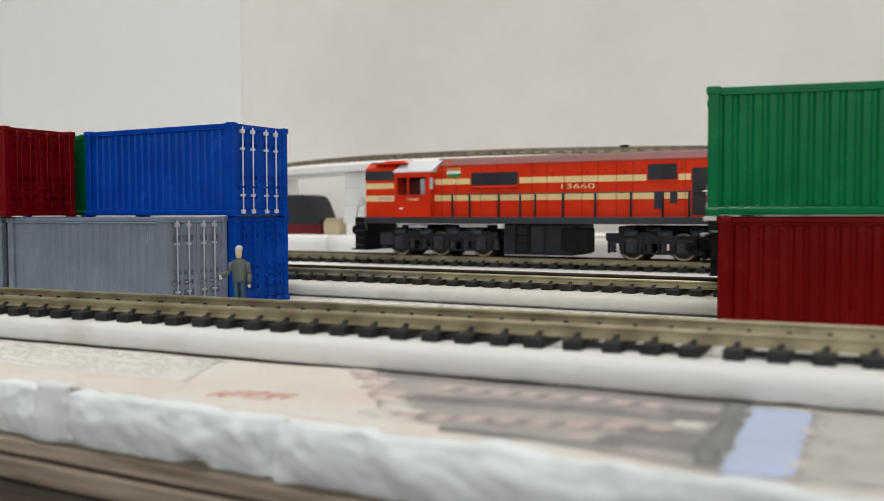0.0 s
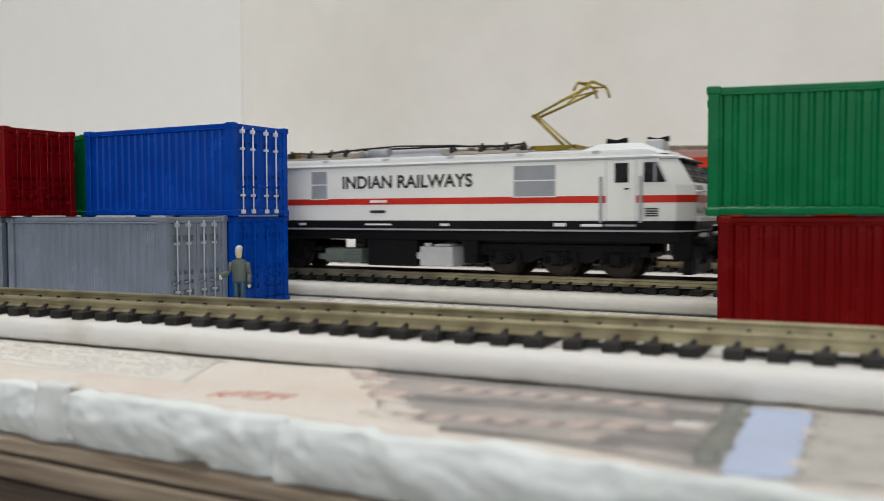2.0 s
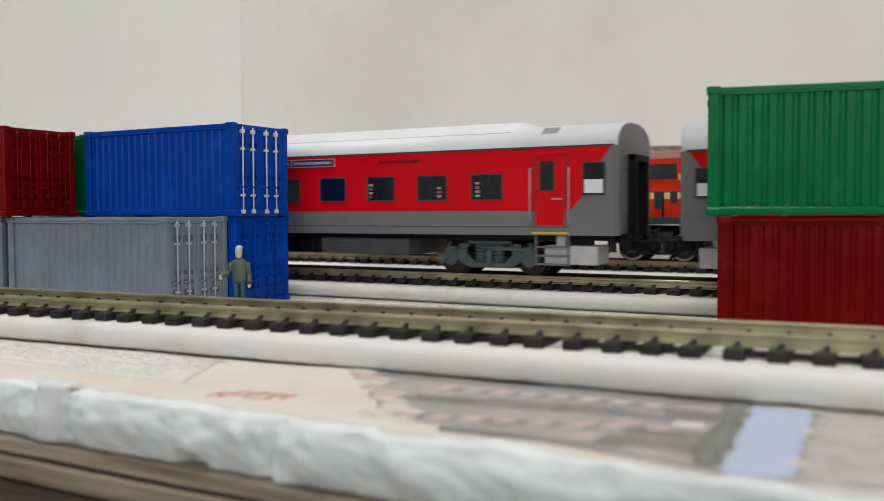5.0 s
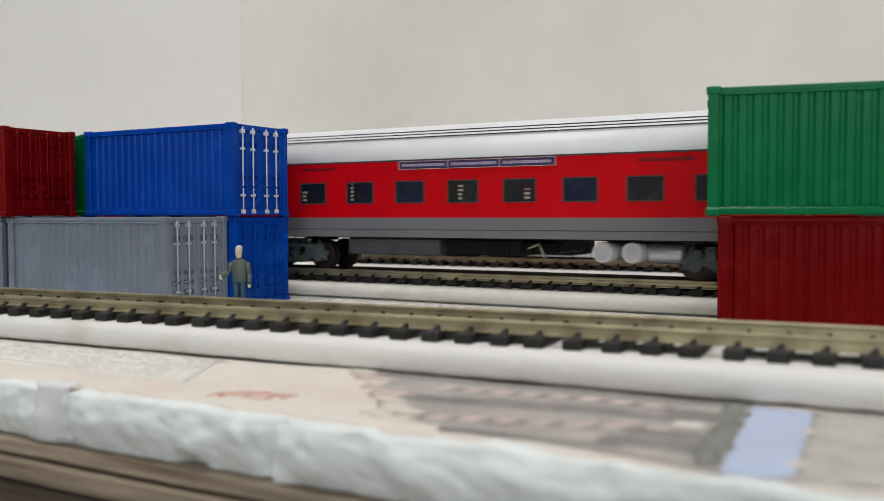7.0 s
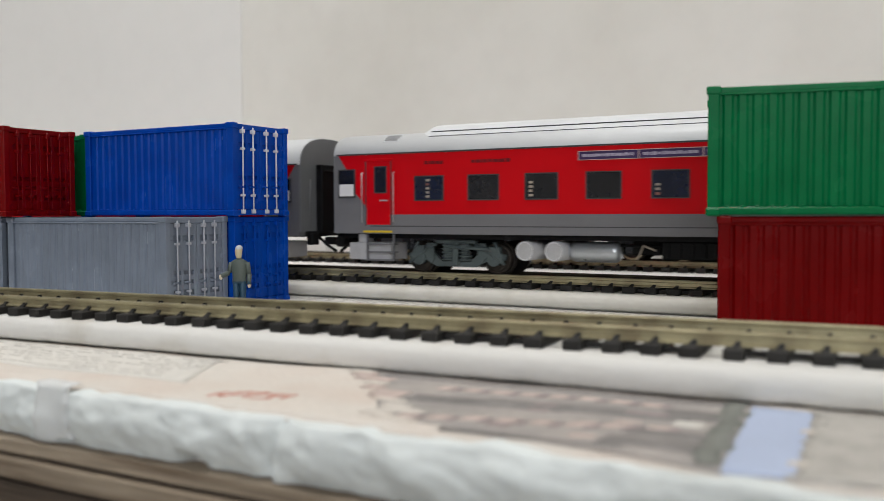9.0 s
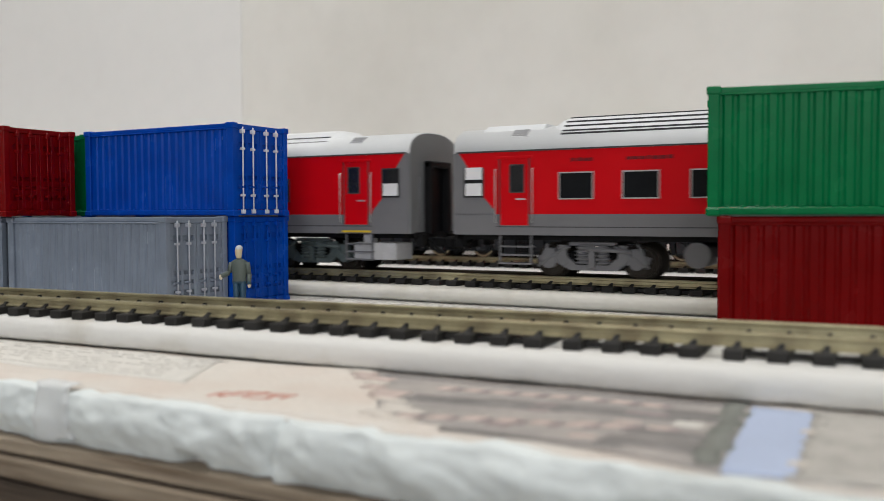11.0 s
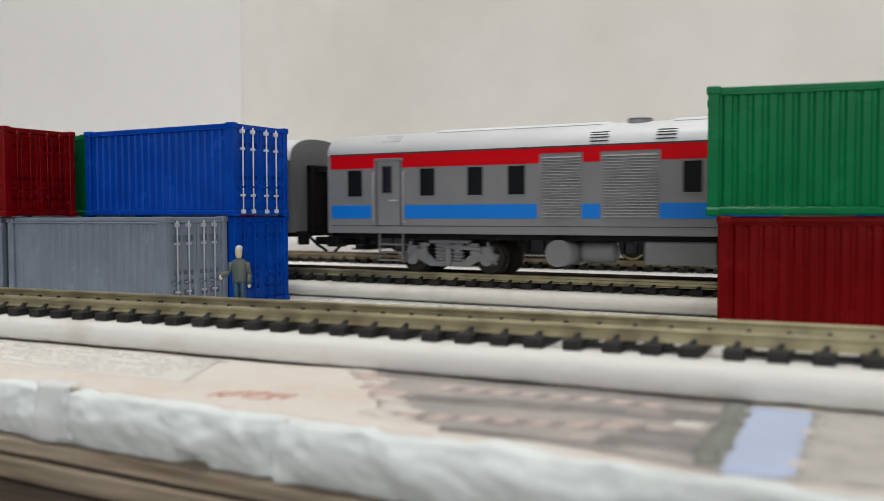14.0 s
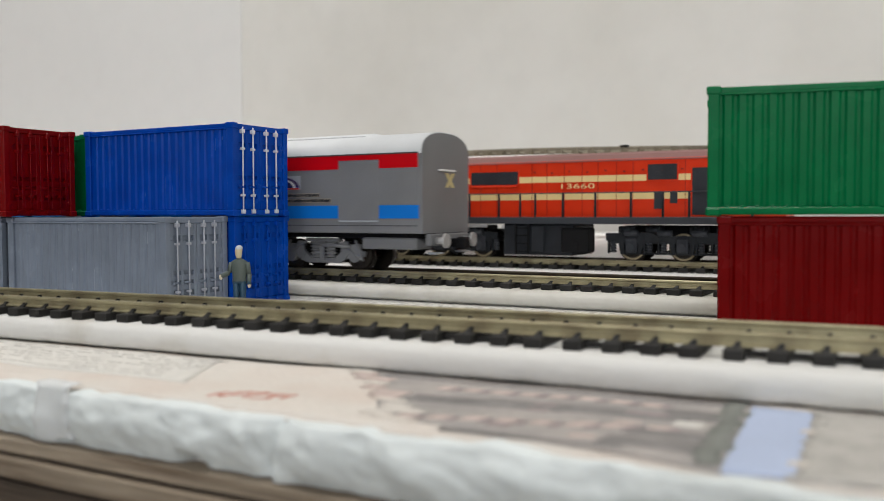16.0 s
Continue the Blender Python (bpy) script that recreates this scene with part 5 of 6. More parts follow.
CAB_IN = surface("cab_interior", (0.12, 0.02, 0.02), 0.6)
FLAG_A = surface("flag_orange", (0.7, 0.25, 0.05), 0.5)
FLAG_B = surface("flag_green", (0.03, 0.25, 0.06), 0.5)


def diesel_locomotive():
    ob = thing("diesel_locomotive", 0, 373.0, RAIL_Z, 0, "orange-red diesel model locomotive with cream stripes, parked on its siding", "locomotive")
    hs, cs = -11.8, -15.8          # hood side, cab side
    xe = -46.0
    part("frame", Shape().box(-236.5, xe, -15.6, 15.6, 15.2, 18.2, 0.2), D_GREY, ob, "charcoal walkway frame")
    # short hood
    sh = [(-14.5, 18.2), (-14.5, 41.2), (-11.5, 43.4), (11.5, 43.4), (14.5, 41.2), (14.5, 18.2)]
    part("short_hood", Shape().prism(sh, -235.8, -219.0, "x"), D_RED, ob)
    part("hood_band", Shape().box(-236.0, -219.6, -14.65, 14.65, 35.6, 40.0), D_GREY, ob, "charcoal upper hood band")
    for z0, z1 in ((31.6, 34.2), (25.6, 28.4)):
        part("cream_stripe", Shape().box(-235.95, -219.4, -14.62, 14.62, z0, z1), D_CREAM, ob)
    part("hood_cap", Shape().loft([[(x, y, z) for x, y in ((-230 + d, -11 + d * 0.5), (-216, -11 + d * 0.5), (-216, 11 - d * 0.5), (-230 + d, 11 - d * 0.5))] for z, d in ((43.3, 0), (45.0, 2.5))]), D_RED, ob)
    part("hood_lip", Shape().box(-231.5, -213.5, -14.9, 14.9, 43.1, 43.7, 0.1), D_RED, ob)
    part("hood_lamp", Shape().box(-236.6, -231.0, -9, 9, 42.6, 44.6, 0.4), D_ROOF, ob)
    part("hood_writing", Shape().box(-229, -221, -14.72, -14.5, 26.4, 27.6), PINKISH, ob)
    # cab
    cab = Shape()
    cab.box(-219.2, -199.8, cs, cs + 0.8, 18.2, 28.4).box(-219.2, -199.8, cs, cs + 0.8, 36.8, 39.2)
    cab.box(-219.2, -217.4, cs, cs + 0.8, 28.4, 36.8).box(-202.0, -199.8, cs, cs + 0.8, 28.4, 36.8)
    cab.box(-219.2, -199.8, -cs - 0.8, -cs, 18.2, 39.2)
    cab.box(-219.2, -218.4, cs + 0.8, -cs - 0.8, 18.2, 39.2).box(-200.6, -199.8, cs + 0.8, -cs - 0.8, 18.2, 39.2)
    part("cab", cab, D_RED, ob)
    part("cab_interior", Shape().box(-218, -201, -9, 12, 18.3, 36), CAB_IN, ob)
    part("cab_seat", Shape().box(-206.5, -203.8, -13.5, -12.4, 28.6, 36.2, 0.3), TANK, ob)
    part("cab_pillar", Shape().box(-212.2, -211.4, cs + 0.2, cs + 0.7, 28.4, 36.8), D_RED, ob)
    part("window_frame", frame_ring(-217.2, -202.2, 28.6, 36.6, cs, 0.4), L_RED, ob)
    part("cab_sill", Shape().box(-217.4, -202.0, cs - 0.5, cs + 0.3, 28.0, 28.6, 0.1), L_RED, ob)
    rf = [[(x, y, z) for x, y in ((-219.6, -s), (-198.6, -s), (-198.6, s), (-219.6, s))] for z, s in ((39.0, 16.0), (39.6, 16.0))]
    rf.append([(x, y, 44.4) for x, y in ((-216, -10.5), (-196, -10.5), (-196, 10.5), (-216, 10.5))])
    part("cab_roof", Shape().loft(rf), C_ROOF, ob, "pale grey cab roof")
    part("mirror", Shape().box(-199.4, -197.8, cs - 1.4, cs - 0.4, 31.0, 36.2, 0.2), TANK, ob)
    # long hood
    prof = [(hs, 18.2), (hs, 41.8), (hs + 0.8, 42.5), (-hs - 0.8, 42.5), (-hs, 41.8), (-hs, 18.2)]
    part("long_hood", Shape().prism(prof, -199.8, xe, "x"), D_RED, ob)
    part("hood_roof", Shape().loft([[(x, y, z) for x, y in ((-199.8, -s), (xe, -s), (xe, s), (-199.8, s))] for z, s in ((42.4, 11.2), (44.6, 8.6), (45.6, 5))]), D_ROOF, ob, "faded maroon hood roof")
    part("cab_shoulder", Shape().loft([[(x, y, z) for x, y in ((-199.8, -s), (-192, -s), (-192, s), (-199.8, s))] for z, s in ((39.5, 12.2), (44.4, 9.2))]), D_RED, ob)
    for z0, z1 in ((33.1, 35.7), (25.6, 28.5)):
        part("cream_stripe", Shape().box(-199.6, xe + 0.1, hs - 0.12, -hs + 0.12, z0, z1), D_CREAM, ob)
    part("roof_edge", Shape().box(-199.6, xe, hs - 0.3, hs + 0.4, 41.6, 42.1, 0.1), D_ROOF, ob)
    part("flag", Shape().box(-193.2, -186.0, hs - 0.2, hs, 36.4, 40.8), WHITE, ob)
    part("flag_band", Shape().box(-193.2, -186.0, hs - 0.26, hs, 39.4, 40.8), FLAG_A, ob)
    part("flag_band", Shape().box(-193.2, -186.0, hs - 0.26, hs, 36.4, 37.9), FLAG_B, ob)
    for x0, x1, z0, z1 in ((-180.5, -157.4, 32.4, 38.2), (-99.6, -87.6, 33.4, 39.8), (-81.6, -73.5, 19.0, 38.0)):
        g = part("radiator_grille", Shape().box(x0, x1, hs - 0.25, hs + 0.2, z0, z1, 0.1), D_GREY, ob, "charcoal louvred grille")
        part("grille_frame", frame_ring(x0, x1, z0, z1, hs - 0.2, 0.5, 0.3), D_RED, g)
        s = Shape()
        n = int((z1 - z0) / 0.8)
        for i in range(n):
            s.box(x0 + 0.4, x1 - 0.4, hs - 0.4, hs - 0.2, z0 + 0.3 + i * 0.8, z0 + 0.6 + i * 0.8)
        part("louvre", s, D_GREY, g)
    part("intake_ledge", Shape().box(-180, -158, hs - 1.2, hs, 31.2, 32.0, 0.2), D_RED, ob)
    for x in [-196, -188.6, -176, -168, -151, -144, -136, -128, -121, -113, -106, -84.5, -66, -58]:
        part("hood_door_seam", Shape().box(x, x + 0.22, hs - 0.15, hs + 0.1, 18.6, 41.6), D_SEAM, ob)
    for x0, x1, z0 in ((-97, -93.4, 21.5), (-90.5, -87.5, 23.8)):
        part("door_opening", Shape().box(x0, x1, hs - 0.2, hs + 0.1, z0, 28.6), D_GREY, ob)
    for i in range(9):
        part("hinge", Shape().box(-150 + i * 8.0, -149.2 + i * 8.0, hs - 0.35, hs, 36.9 if i % 2 else 37.4, 37.4 if i % 2 else 37.9), CAB_IN, ob)
    letters("running_number", "13660", 3.1, -138.6, hs - 0.1, 30.3, D_CREAM, ob, "cream running number", wide=2.12)
    letters("running_number", "13660", 2.1, -212.5, cs - 0.1, 25.8, D_CREAM, ob, "small cream running number", wide=1.3)
    part("writing", Shape().box(-216.6, -214.4, cs - 0.06, cs, 21.9, 22.6), WHITE, ob)
    # handrails
    for x in (-188.6, -179.8, -165.3, -155.1, -148.0, -135.3, -120.9, -105.7, -92.5, -82.0, -70, -58):
        part("handrail_post", Shape().cyl((x, -15.2, 18.2), (x, -15.2, 28.6), 0.5, 8), D_DARK, ob)
    part("handrail", Shape().tube([(-196, -15.2, 28.4), (xe, -15.2, 28.4)], 0.26), D_GREY, ob)
    for y in (-13.6, 13.6):
        part("end_handrail", Shape().tube([(-242, y, 18.4), (-240.8, y, 24), (-238.6, y, 28.4), (-237.2, y, 24), (-236.6, y, 12)], 0.32), TRIM, ob)
        part("buffer", Shape().cyl((-240, y * 0.8, 12), (-244, y * 0.8, 12), 1.1, 12).cyl((-244, y * 0.8, 12), (-245, y * 0.8, 12), 2.2, 16), BLACK, ob)
    part("step_end", Shape().box(-242, -236.5, -15, 15, 2.6, 18.2, 0.3), BLACK, ob)
    for z in (4.5, 8, 11.5, 15):
        part("step_tread", Shape().box(-241.5, -237, -15.8, -14.8, z, z + 0.5), D_GREY, ob)
    part("guard_iron", Shape().box(-246, -237, -12, 12, 2.2, 2.9), BLACK, ob)
    part("coupler", Shape().box(-248, -241, -1.6, 1.6, 8, 11, 0.3), BLACK, ob)
    # underframe
    part("fuel_tank", Shape().box(-164, -131, -13.6, 13.6, 1.6, 15.2, 0.8), D_DARK, ob)
    part("battery_box", Shape().box(-136.5, -124, -14.6, -6, 3.0, 13.6, 0.6), BLACK, ob)
    part("fuel_tank_panel", Shape().box(-150, -144, -15.1, -14.4, 3, 14.6, 0.4), D_DARK, ob)
    lad = Shape().box(-157.6, -156.9, -15.4, -14.6, 2, 15.2).box(-151.6, -150.9, -15.4, -14.6, 2, 15.2)
    for z in (3, 6.5, 10, 13.2):
        lad.box(-157, -151.2, -15.4, -14.8, z, z + 0.5)
    part("ladder", lad, BLACK, ob)
    part("air_reservoir", Shape().cyl((-131, -15.5, 6), (-131, -8, 6), 2.6, 16), BLACK, ob)
    part("sandbox", Shape().box(-229, -222, -13.5, -6, 5, 11, 0.6), D_GREY, ob)
    # Added pale pieces stand in for the white gaps above the bogie.
    for x0, x1, z0 in ((-219.5, -216.5, 13.4), (-213, -203, 13.2), (-186, -172, 13.6), (-165, -160, 13.0)):
        part("pipe_end", Shape().box(x0, x1, -13.5, -12.5, z0, z0 + 1.4, 0.3), TANK, ob)
    for xc, axles in ((-198.0, (-219.5, -198.0, -176.0)), (-86.5, (-106.7, -85.5, -64.0))):
        b = part("bogie", Shape().box(xc - 29, xc + 29, -8, 8, 7, 9, 0.4), BLACK, ob)
        part("bolster", Shape().box(xc - 24, xc + 22, -7, 7, 9, 14.6, 0.4), BLACK, b)
        for sy in (-1, 1):
            yo = sy * 10.6
            beam = [(xc - 31, 8.4), (xc - 31, 11.4), (xc - 12, 11.8), (xc - 9, 10.4), (xc + 9, 10.4), (xc + 12, 11.8), (xc + 30, 11.4), (xc + 30, 8.4), (xc + 26, 7.2), (xc - 27, 7.2)]
            part("side_frame", Shape().prism(beam, yo - 0.9, yo + 0.9, "y"), D_DARK, b)
            part("equalizer", Shape().box(xc - 25, xc + 25, yo - 0.5, yo + 0.7, 2.6, 3.5, 0.3), D_DARK, b)
            for a in axles:
                part("axle_box", Shape().box(a - 2.4, a + 2.4, yo - 1.4, yo + 1.6, 3.2, 9.6, 0.5).cyl((a, yo, 5.8), (a, yo + sy * 2.6, 5.8), 1.7, 12), D_GREY, b)
                for q in (-4.4, 4.4):
                    part("pedestal", Shape().prism([(a + q - 1.2, 8.4), (a + q + 1.2, 8.4), (a + q * 0.8 + 0.7, 2.8), (a + q * 0.8 - 0.7, 2.8)], yo - 0.8, yo + 0.9, "y"), D_DARK, b)
                for q in (-7.6, 7.6):
                    part("coil_spring", Shape().coil(a + q, yo + sy * 0.4, 3.4, 8.0, 1.5, 4, 10), D_GREY, b)
                    part("brake_hanger", Shape().box(a + q - 2.4, a + q - 1.6, yo - 1, yo + 1.1, 3.0, 10.8, 0.2), D_DARK, b)
            for q in (-20, -6, 8, 20):
                part("brake_cylinder", Shape().cyl((xc + q - 3, yo + sy * 1.2, 11.4), (xc + q + 3, yo + sy * 1.2, 11.4), 1.3, 12), D_GREY, b)
        for q in (-26, -14.5, 3.5, 14):
            part("brake_gear", Shape().box(xc + q, xc + q + 7.5, -10.5, -6, 10.8, 14.4, 0.5).cyl((xc + q + 2, -10.8, 12.8), (xc + q + 6, -10.8, 12.8), 1.3, 10), D_DARK, ob)
        for a in axles:
            wheelset(a, ob, 5.8, WHEEL_RIM, 0.0)
            spinning.pop()
    return ob


diesel_locomotive()

# ---------------------------------------------------------------- raised track at the back
RAIL_OLD = surface("weathered_rail", (0.3, 0.265, 0.2), 0.6, metal=0.3, vary=0.3, grain=2500, patch=140)
deck = thing("raised_track", 0, 0, 20.0, 0, "raised curving track on a white foam deck", "track")


def deck_y(x):
    """Centre line of the raised deck, bowed towards the viewer."""
    return 414.0 + 0.00195 * (x + 205.0) ** 2 * (1.0 if x < -205 else 1.15)


s = Shape()
rows = []
for i in range(61):
    x = -400 + i * 7.0
    y = deck_y(x)
    rows.append([(x, y - 19, 33.5), (x, y - 19.3, 37.0), (x, y - 18.5, 38.4), (x, y + 19, 38.4), (x, y + 19, 33.5)])
part("deck_strip", s.loft(rows), FOAM_LIT, deck)
for off in (-8.25, 8.25):
    rr = []
    for i in range(61):
        x = -400 + i * 7.0
        y = deck_y(x) + off
        rr.append([(x, y - 0.9, 39.9), (x, y - 0.3, 40.6), (x, y - 0.6, 41.6), (x, y - 0.5, 42.3), (x, y + 0.5, 42.3), (x, y + 0.6, 41.6), (x, y + 0.3, 40.6), (x, y + 0.9, 39.9)])
    part("rail", Shape().loft(rr), RAIL_OLD, deck)
OLD_TIE = surface("brown_sleeper", (0.2, 0.17, 0.12), 0.6, vary=0.3, grain=3000, patch=150)
old_tie = Shape().box(-1.6, 1.6, -15, 15, 0, 1.9, 0.2).box(-0.8, 0.8, -10.2, -6.3, 1.8, 3.0, 0.2).mesh("sleeper", OLD_TIE)
for i in range(58):
    x = -396 + i * 7.0
    t = part("sleeper", old_tie, OLD_TIE, deck)
    slope = math.degrees(math.atan((deck_y(x + 1) - deck_y(x - 1)) / 2))
    t.matrix_basis = pose(x * MM, deck_y(x) * MM, 38.3 * MM, 0, 0, slope)
part("joint_clip", Shape().box(-129, -125, deck_y(-127) - 10, deck_y(-127) - 7, 42.0, 42.8, 0.2), BLACK, deck)


def block_stack(x, y, width, heights):
    ob = thing("foam_pillar", x, y, 18.0, 0, "stack of white polystyrene blocks holding up the raised track", "foam pillar", "pillars of the raised track")
    r = random.Random(int(-x))
    z = 0.0
    for hgt in heights:
        d = r.uniform(-1.0, 1.0)
        part("foam_block", Shape().box(-width / 2 + d, width / 2 + d + r.uniform(-1, 1), -12, 12, z, z + hgt - 0.15, 0.5), FOAM_LIT, ob)
        z += hgt
    return ob


block_stack(-278.0, 424.0, 15, (7.0, 9.5, 9.5, 9.4))
block_stack(-120.0, 428.0, 15, (7.0, 9.5, 9.5, 9.4))
block_stack(-385.0, 478.0, 15, (7.0, 9.5, 9.5, 9.4))

# ---------------------------------------------------------------- dark wagon end behind the siding
D_HOOD = surface("dark_grey_shell", (0.028, 0.031, 0.036), 0.5, vary=0.15, grain=1500, patch=80)
D_BASE = surface("dark_red_base", (0.12, 0.008, 0.012), 0.5, vary=0.15)
w = thing("model_wagon", -335.0, 432.0, 18.0, 0, "dark grey hood-shaped model wagon with a dark red base", "train car")
hood = [(-40, 6), (-40, 20), (-32, 23.2), (12, 23.4), (16.5, 22.2), (19, 19), (23.5, 9), (24, 6)]
part("shell", Shape().prism(hood, -9, 9, "y"), D_HOOD, w)
part("base", Shape().box(-40, 24.5, -9.5, 9.5, 0, 6.0, 0.8), D_BASE, w, "dark red base")
b = thing("cream_block", -304.0, 431.0, 18.0, 0, "small cream plastic block beside the dark wagon", "block")
part("body", Shape().box(-6, 6, -6, 6, 0, 8.5, 0.8), surface("cream_plastic", (0.66, 0.56, 0.36), 0.5), b)
part("cap", Shape().box(-5, 5, -5, 5, 8.5, 9.6, 0.4), surface("cream_plastic_cap", (0.7, 0.62, 0.44), 0.5), b)


# ---------------------------------------------------------------- toy figure
def figure():
    m, nt, p = nodes_of("figure_paint")
    L = nt.links
    tc, sep = nt.nodes.new("ShaderNodeTexCoord"), nt.nodes.new("ShaderNodeSeparateXYZ")
    L.new(tc.outputs["Object"], sep.inputs[0])
    mr = nt.nodes.new("ShaderNodeMapRange")
    mr.inputs["From Max"].default_value = 21 * MM
    L.new(sep.outputs["Z"], mr.inputs["Value"])
    ramp = nt.nodes.new("ShaderNodeValToRGB")
    ramp.color_ramp.interpolation = "CONSTANT"
    e = ramp.color_ramp.elements
    e[0].position, e[0].color = 0.0, (0.012, 0.05, 0.09, 1)
    e[1].position, e[1].color = 0.46, (0.075, 0.095, 0.085, 1)
    for q, c in ((0.8, (0.56, 0.47, 0.31, 1)), (0.93, (0.5, 0.53, 0.56, 1))):
        k = ramp.color_ramp.elements.new(q)
        k.color = c
    L.new(mr.outputs[0], ramp.inputs["Fac"])
    L.new(ramp.outputs["Color"], p.inputs["Base Color"])
    p.inputs["Roughness"].default_value = 0.55
    s = Shape()

    def body(rings, n=14):
        s.loft([[(x + a * math.cos(2 * math.pi * i / n), y + b * math.sin(2 * math.pi * i / n), z) for i in range(n)] for x, y, z, a, b in rings], True)
    for sx in (-1, 1):
        body([(sx * 1.25, -0.5, 0.0, 1.1, 1.7), (sx * 1.25, -0.3, 0.9, 1.0, 1.4), (sx * 1.2, 0, 2.0, 0.95, 1.0), (sx * 1.2, 0, 5.0, 1.1, 1.15), (sx * 1.1, 0, 9.4, 1.4, 1.4)])
    body([(0, 0, 9.0, 2.7, 1.6), (0, 0, 11, 2.6, 1.6), (0, 0, 14, 2.9, 1.7), (0, 0, 15.8, 3.0, 1.6), (0, 0, 16.5, 1.6, 1.1), (0, 0, 16.8, 0.9, 0.9)])
    body([(0, -0.1, 16.4, 0.7, 0.75), (-0.1, -0.2, 17.2, 0.95, 1.05), (-0.15, -0.3, 17.9, 1.2, 1.3), (-0.15, -0.3, 18.9, 1.3, 1.4), (-0.1, -0.2, 19.7, 1.3, 1.4), (0, -0.1, 20.2, 1.25, 1.4), (0, 0, 20.6, 0.9, 1.0), (0, 0, 20.85, 0.35, 0.4)])
    for path in ([(2.9, 0, 15.5), (3.6, 0, 11.8), (3.7, -0.6, 8.6)], [(-2.9, 0, 15.5), (-3.6, -0.5, 12.4), (-6.2, -2.0, 11.2)]):
        for i, (p0, q0) in enumerate(zip(path, path[1:])):
            s.cyl(p0, q0, 0.95 - 0.1 * i, 10, 0.8 - 0.1 * i)
        hx, hy, hz = path[-1]
        body([(hx, hy, hz - 0.9, 0.3, 0.3), (hx, hy, hz - 0.3, 0.75, 0.7), (hx, hy, hz + 0.5, 0.6, 0.6)], 10)
    ob = part("toy_figure", s, m)
    skin, cloth = surface("figure_skin", (0.6, 0.52, 0.4), 0.5, vary=0.1), ob.data
    cloth.materials.append(skin)
    for q in cloth.polygons:
        if q.center.x < -5.7 * MM or (q.center.x > 2.9 * MM and q.center.z < 9.2 * MM):
            q.material_index = 1
    ob.matrix_basis = pose(-186.6 * MM, 212.0 * MM, 0, 0, 0, 24) @ Matrix.Diagonal((0.86, 0.9, 1, 1))
    return tagged(ob, "small painted plastic standing figure in grey-green overalls", "figurine")


figure()

# ---------------------------------------------------------------- newspaper
INK = surface("newsprint_ink", (0.5, 0.48, 0.45), 0.85, vary=0.2, grain=1500, patch=200)
PHOTO = surface("photo_print", (0.42, 0.385, 0.365), 0.8, vary=0.2, grain=420, patch=60, second=(0.31, 0.295, 0.285), bump=0.0)
PINK = surface("pink_print", (0.62, 0.51, 0.47), 0.8, vary=0.15, grain=600, patch=90)
BEIGE = surface("beige_newsprint", (0.69, 0.65, 0.6), 0.85, vary=0.1, grain=900, patch=45, second=(0.66, 0.58, 0.52))
SKYB = surface("pale_blue_print", (0.45, 0.52, 0.69), 0.8, vary=0.06, grain=900, patch=60)
SAGE = surface("pale_green_print", (0.42, 0.5, 0.3), 0.8, vary=0.08)
WHITEPAGE = surface("white_newsprint", (0.78, 0.77, 0.73), 0.8, vary=0.06, grain=900, patch=60)
REDP = surface("faded_red_print", (0.62, 0.29, 0.23), 0.8, vary=0.15)


def sheet(outline, z, wave, seed, n=60, m=14):
    """A thin, slightly buckled sheet between two edge lines."""
    (xa, ya), (xb, yb), (xc, yc), (xd, yd) = outline
    v = []
    for side in (0.0, -0.09):
        for i in range(n + 1):
            t = i / n
            fx, fy, bx, by = xa + (xb - xa) * t, ya + (yb - ya) * t, xd + (xc - xd) * t, yd + (yc - yd) * t
            for k in range(m + 1):
                u = k / m
                x, y = fx + (bx - fx) * u, fy + (by - fy) * u
                v.append((x, y, z + side + wave * max(0, noise.noise(Vector((x * 0.05, y * 0.06, seed))) + 0.15) + (0.0 if 0 < k < m else -0.02) - 0.45 * max(0.0, 108.6 - y) ** 1.15))
    w, q = m + 1, (n + 1) * (m + 1)
    f = [(o + i * w + k, o + (i + 1) * w + k, o + (i + 1) * w + k + 1, o + i * w + k + 1) for o in (0, q) for i in range(n) for k in range(m)]
    for i in range(n):
        for k in (0, m):
            f.append((i * w + k, (i + 1) * w + k, q + (i + 1) * w + k, q + i * w + k))
    for k in range(m):
        for i in (0, n):
            f.append((i * w + k, i * w + k + 1, q + i * w + k + 1, q + i * w + k))
    return Shape().add(v, f, True)


news = thing("newspaper", 0, 0, 0.0, 0, "folded newspaper sheets with faded pictures on the foam base", "newspaper")
part("page", sheet(((-250, 106.0), (60, 107.5), (60, 152.0), (-250, 137.5)), 0.12, 0.5, 3), BEIGE, news)
part("page", sheet(((-250, 112.0), (-117, 118.0), (-128, 140.0), (-250, 135.5)), 0.22, 0.5, 3, 40), PAPER, news, "cream page of small print")
part("photo", sheet(((-72.0, 112.0), (-20.4, 107.4), (-22.8, 145.5), (-92.0, 143.2)), 0.2, 0.5, 3, 40), PHOTO, news, "faded grey and pink printed picture")
part("blue_picture", sheet(((-20.8, 107.6), (-12.6, 108.2), (-14.0, 144.0), (-23.0, 144.5)), 0.22, 0.5, 3, 16), SKYB, news, "pale blue printed picture")
part("page", sheet(((-12.5, 108.2), (16, 109.5), (16, 147.0), (-14.0, 145.5)), 0.2, 0.5, 3, 16), INK, news, "grey printed text page")
part("green_picture", sheet(((-1.6, 110), (12, 110.5), (12, 138), (-3.6, 137)), 0.28, 0.5, 3, 8), SAGE, news)
r = random.Random(8)


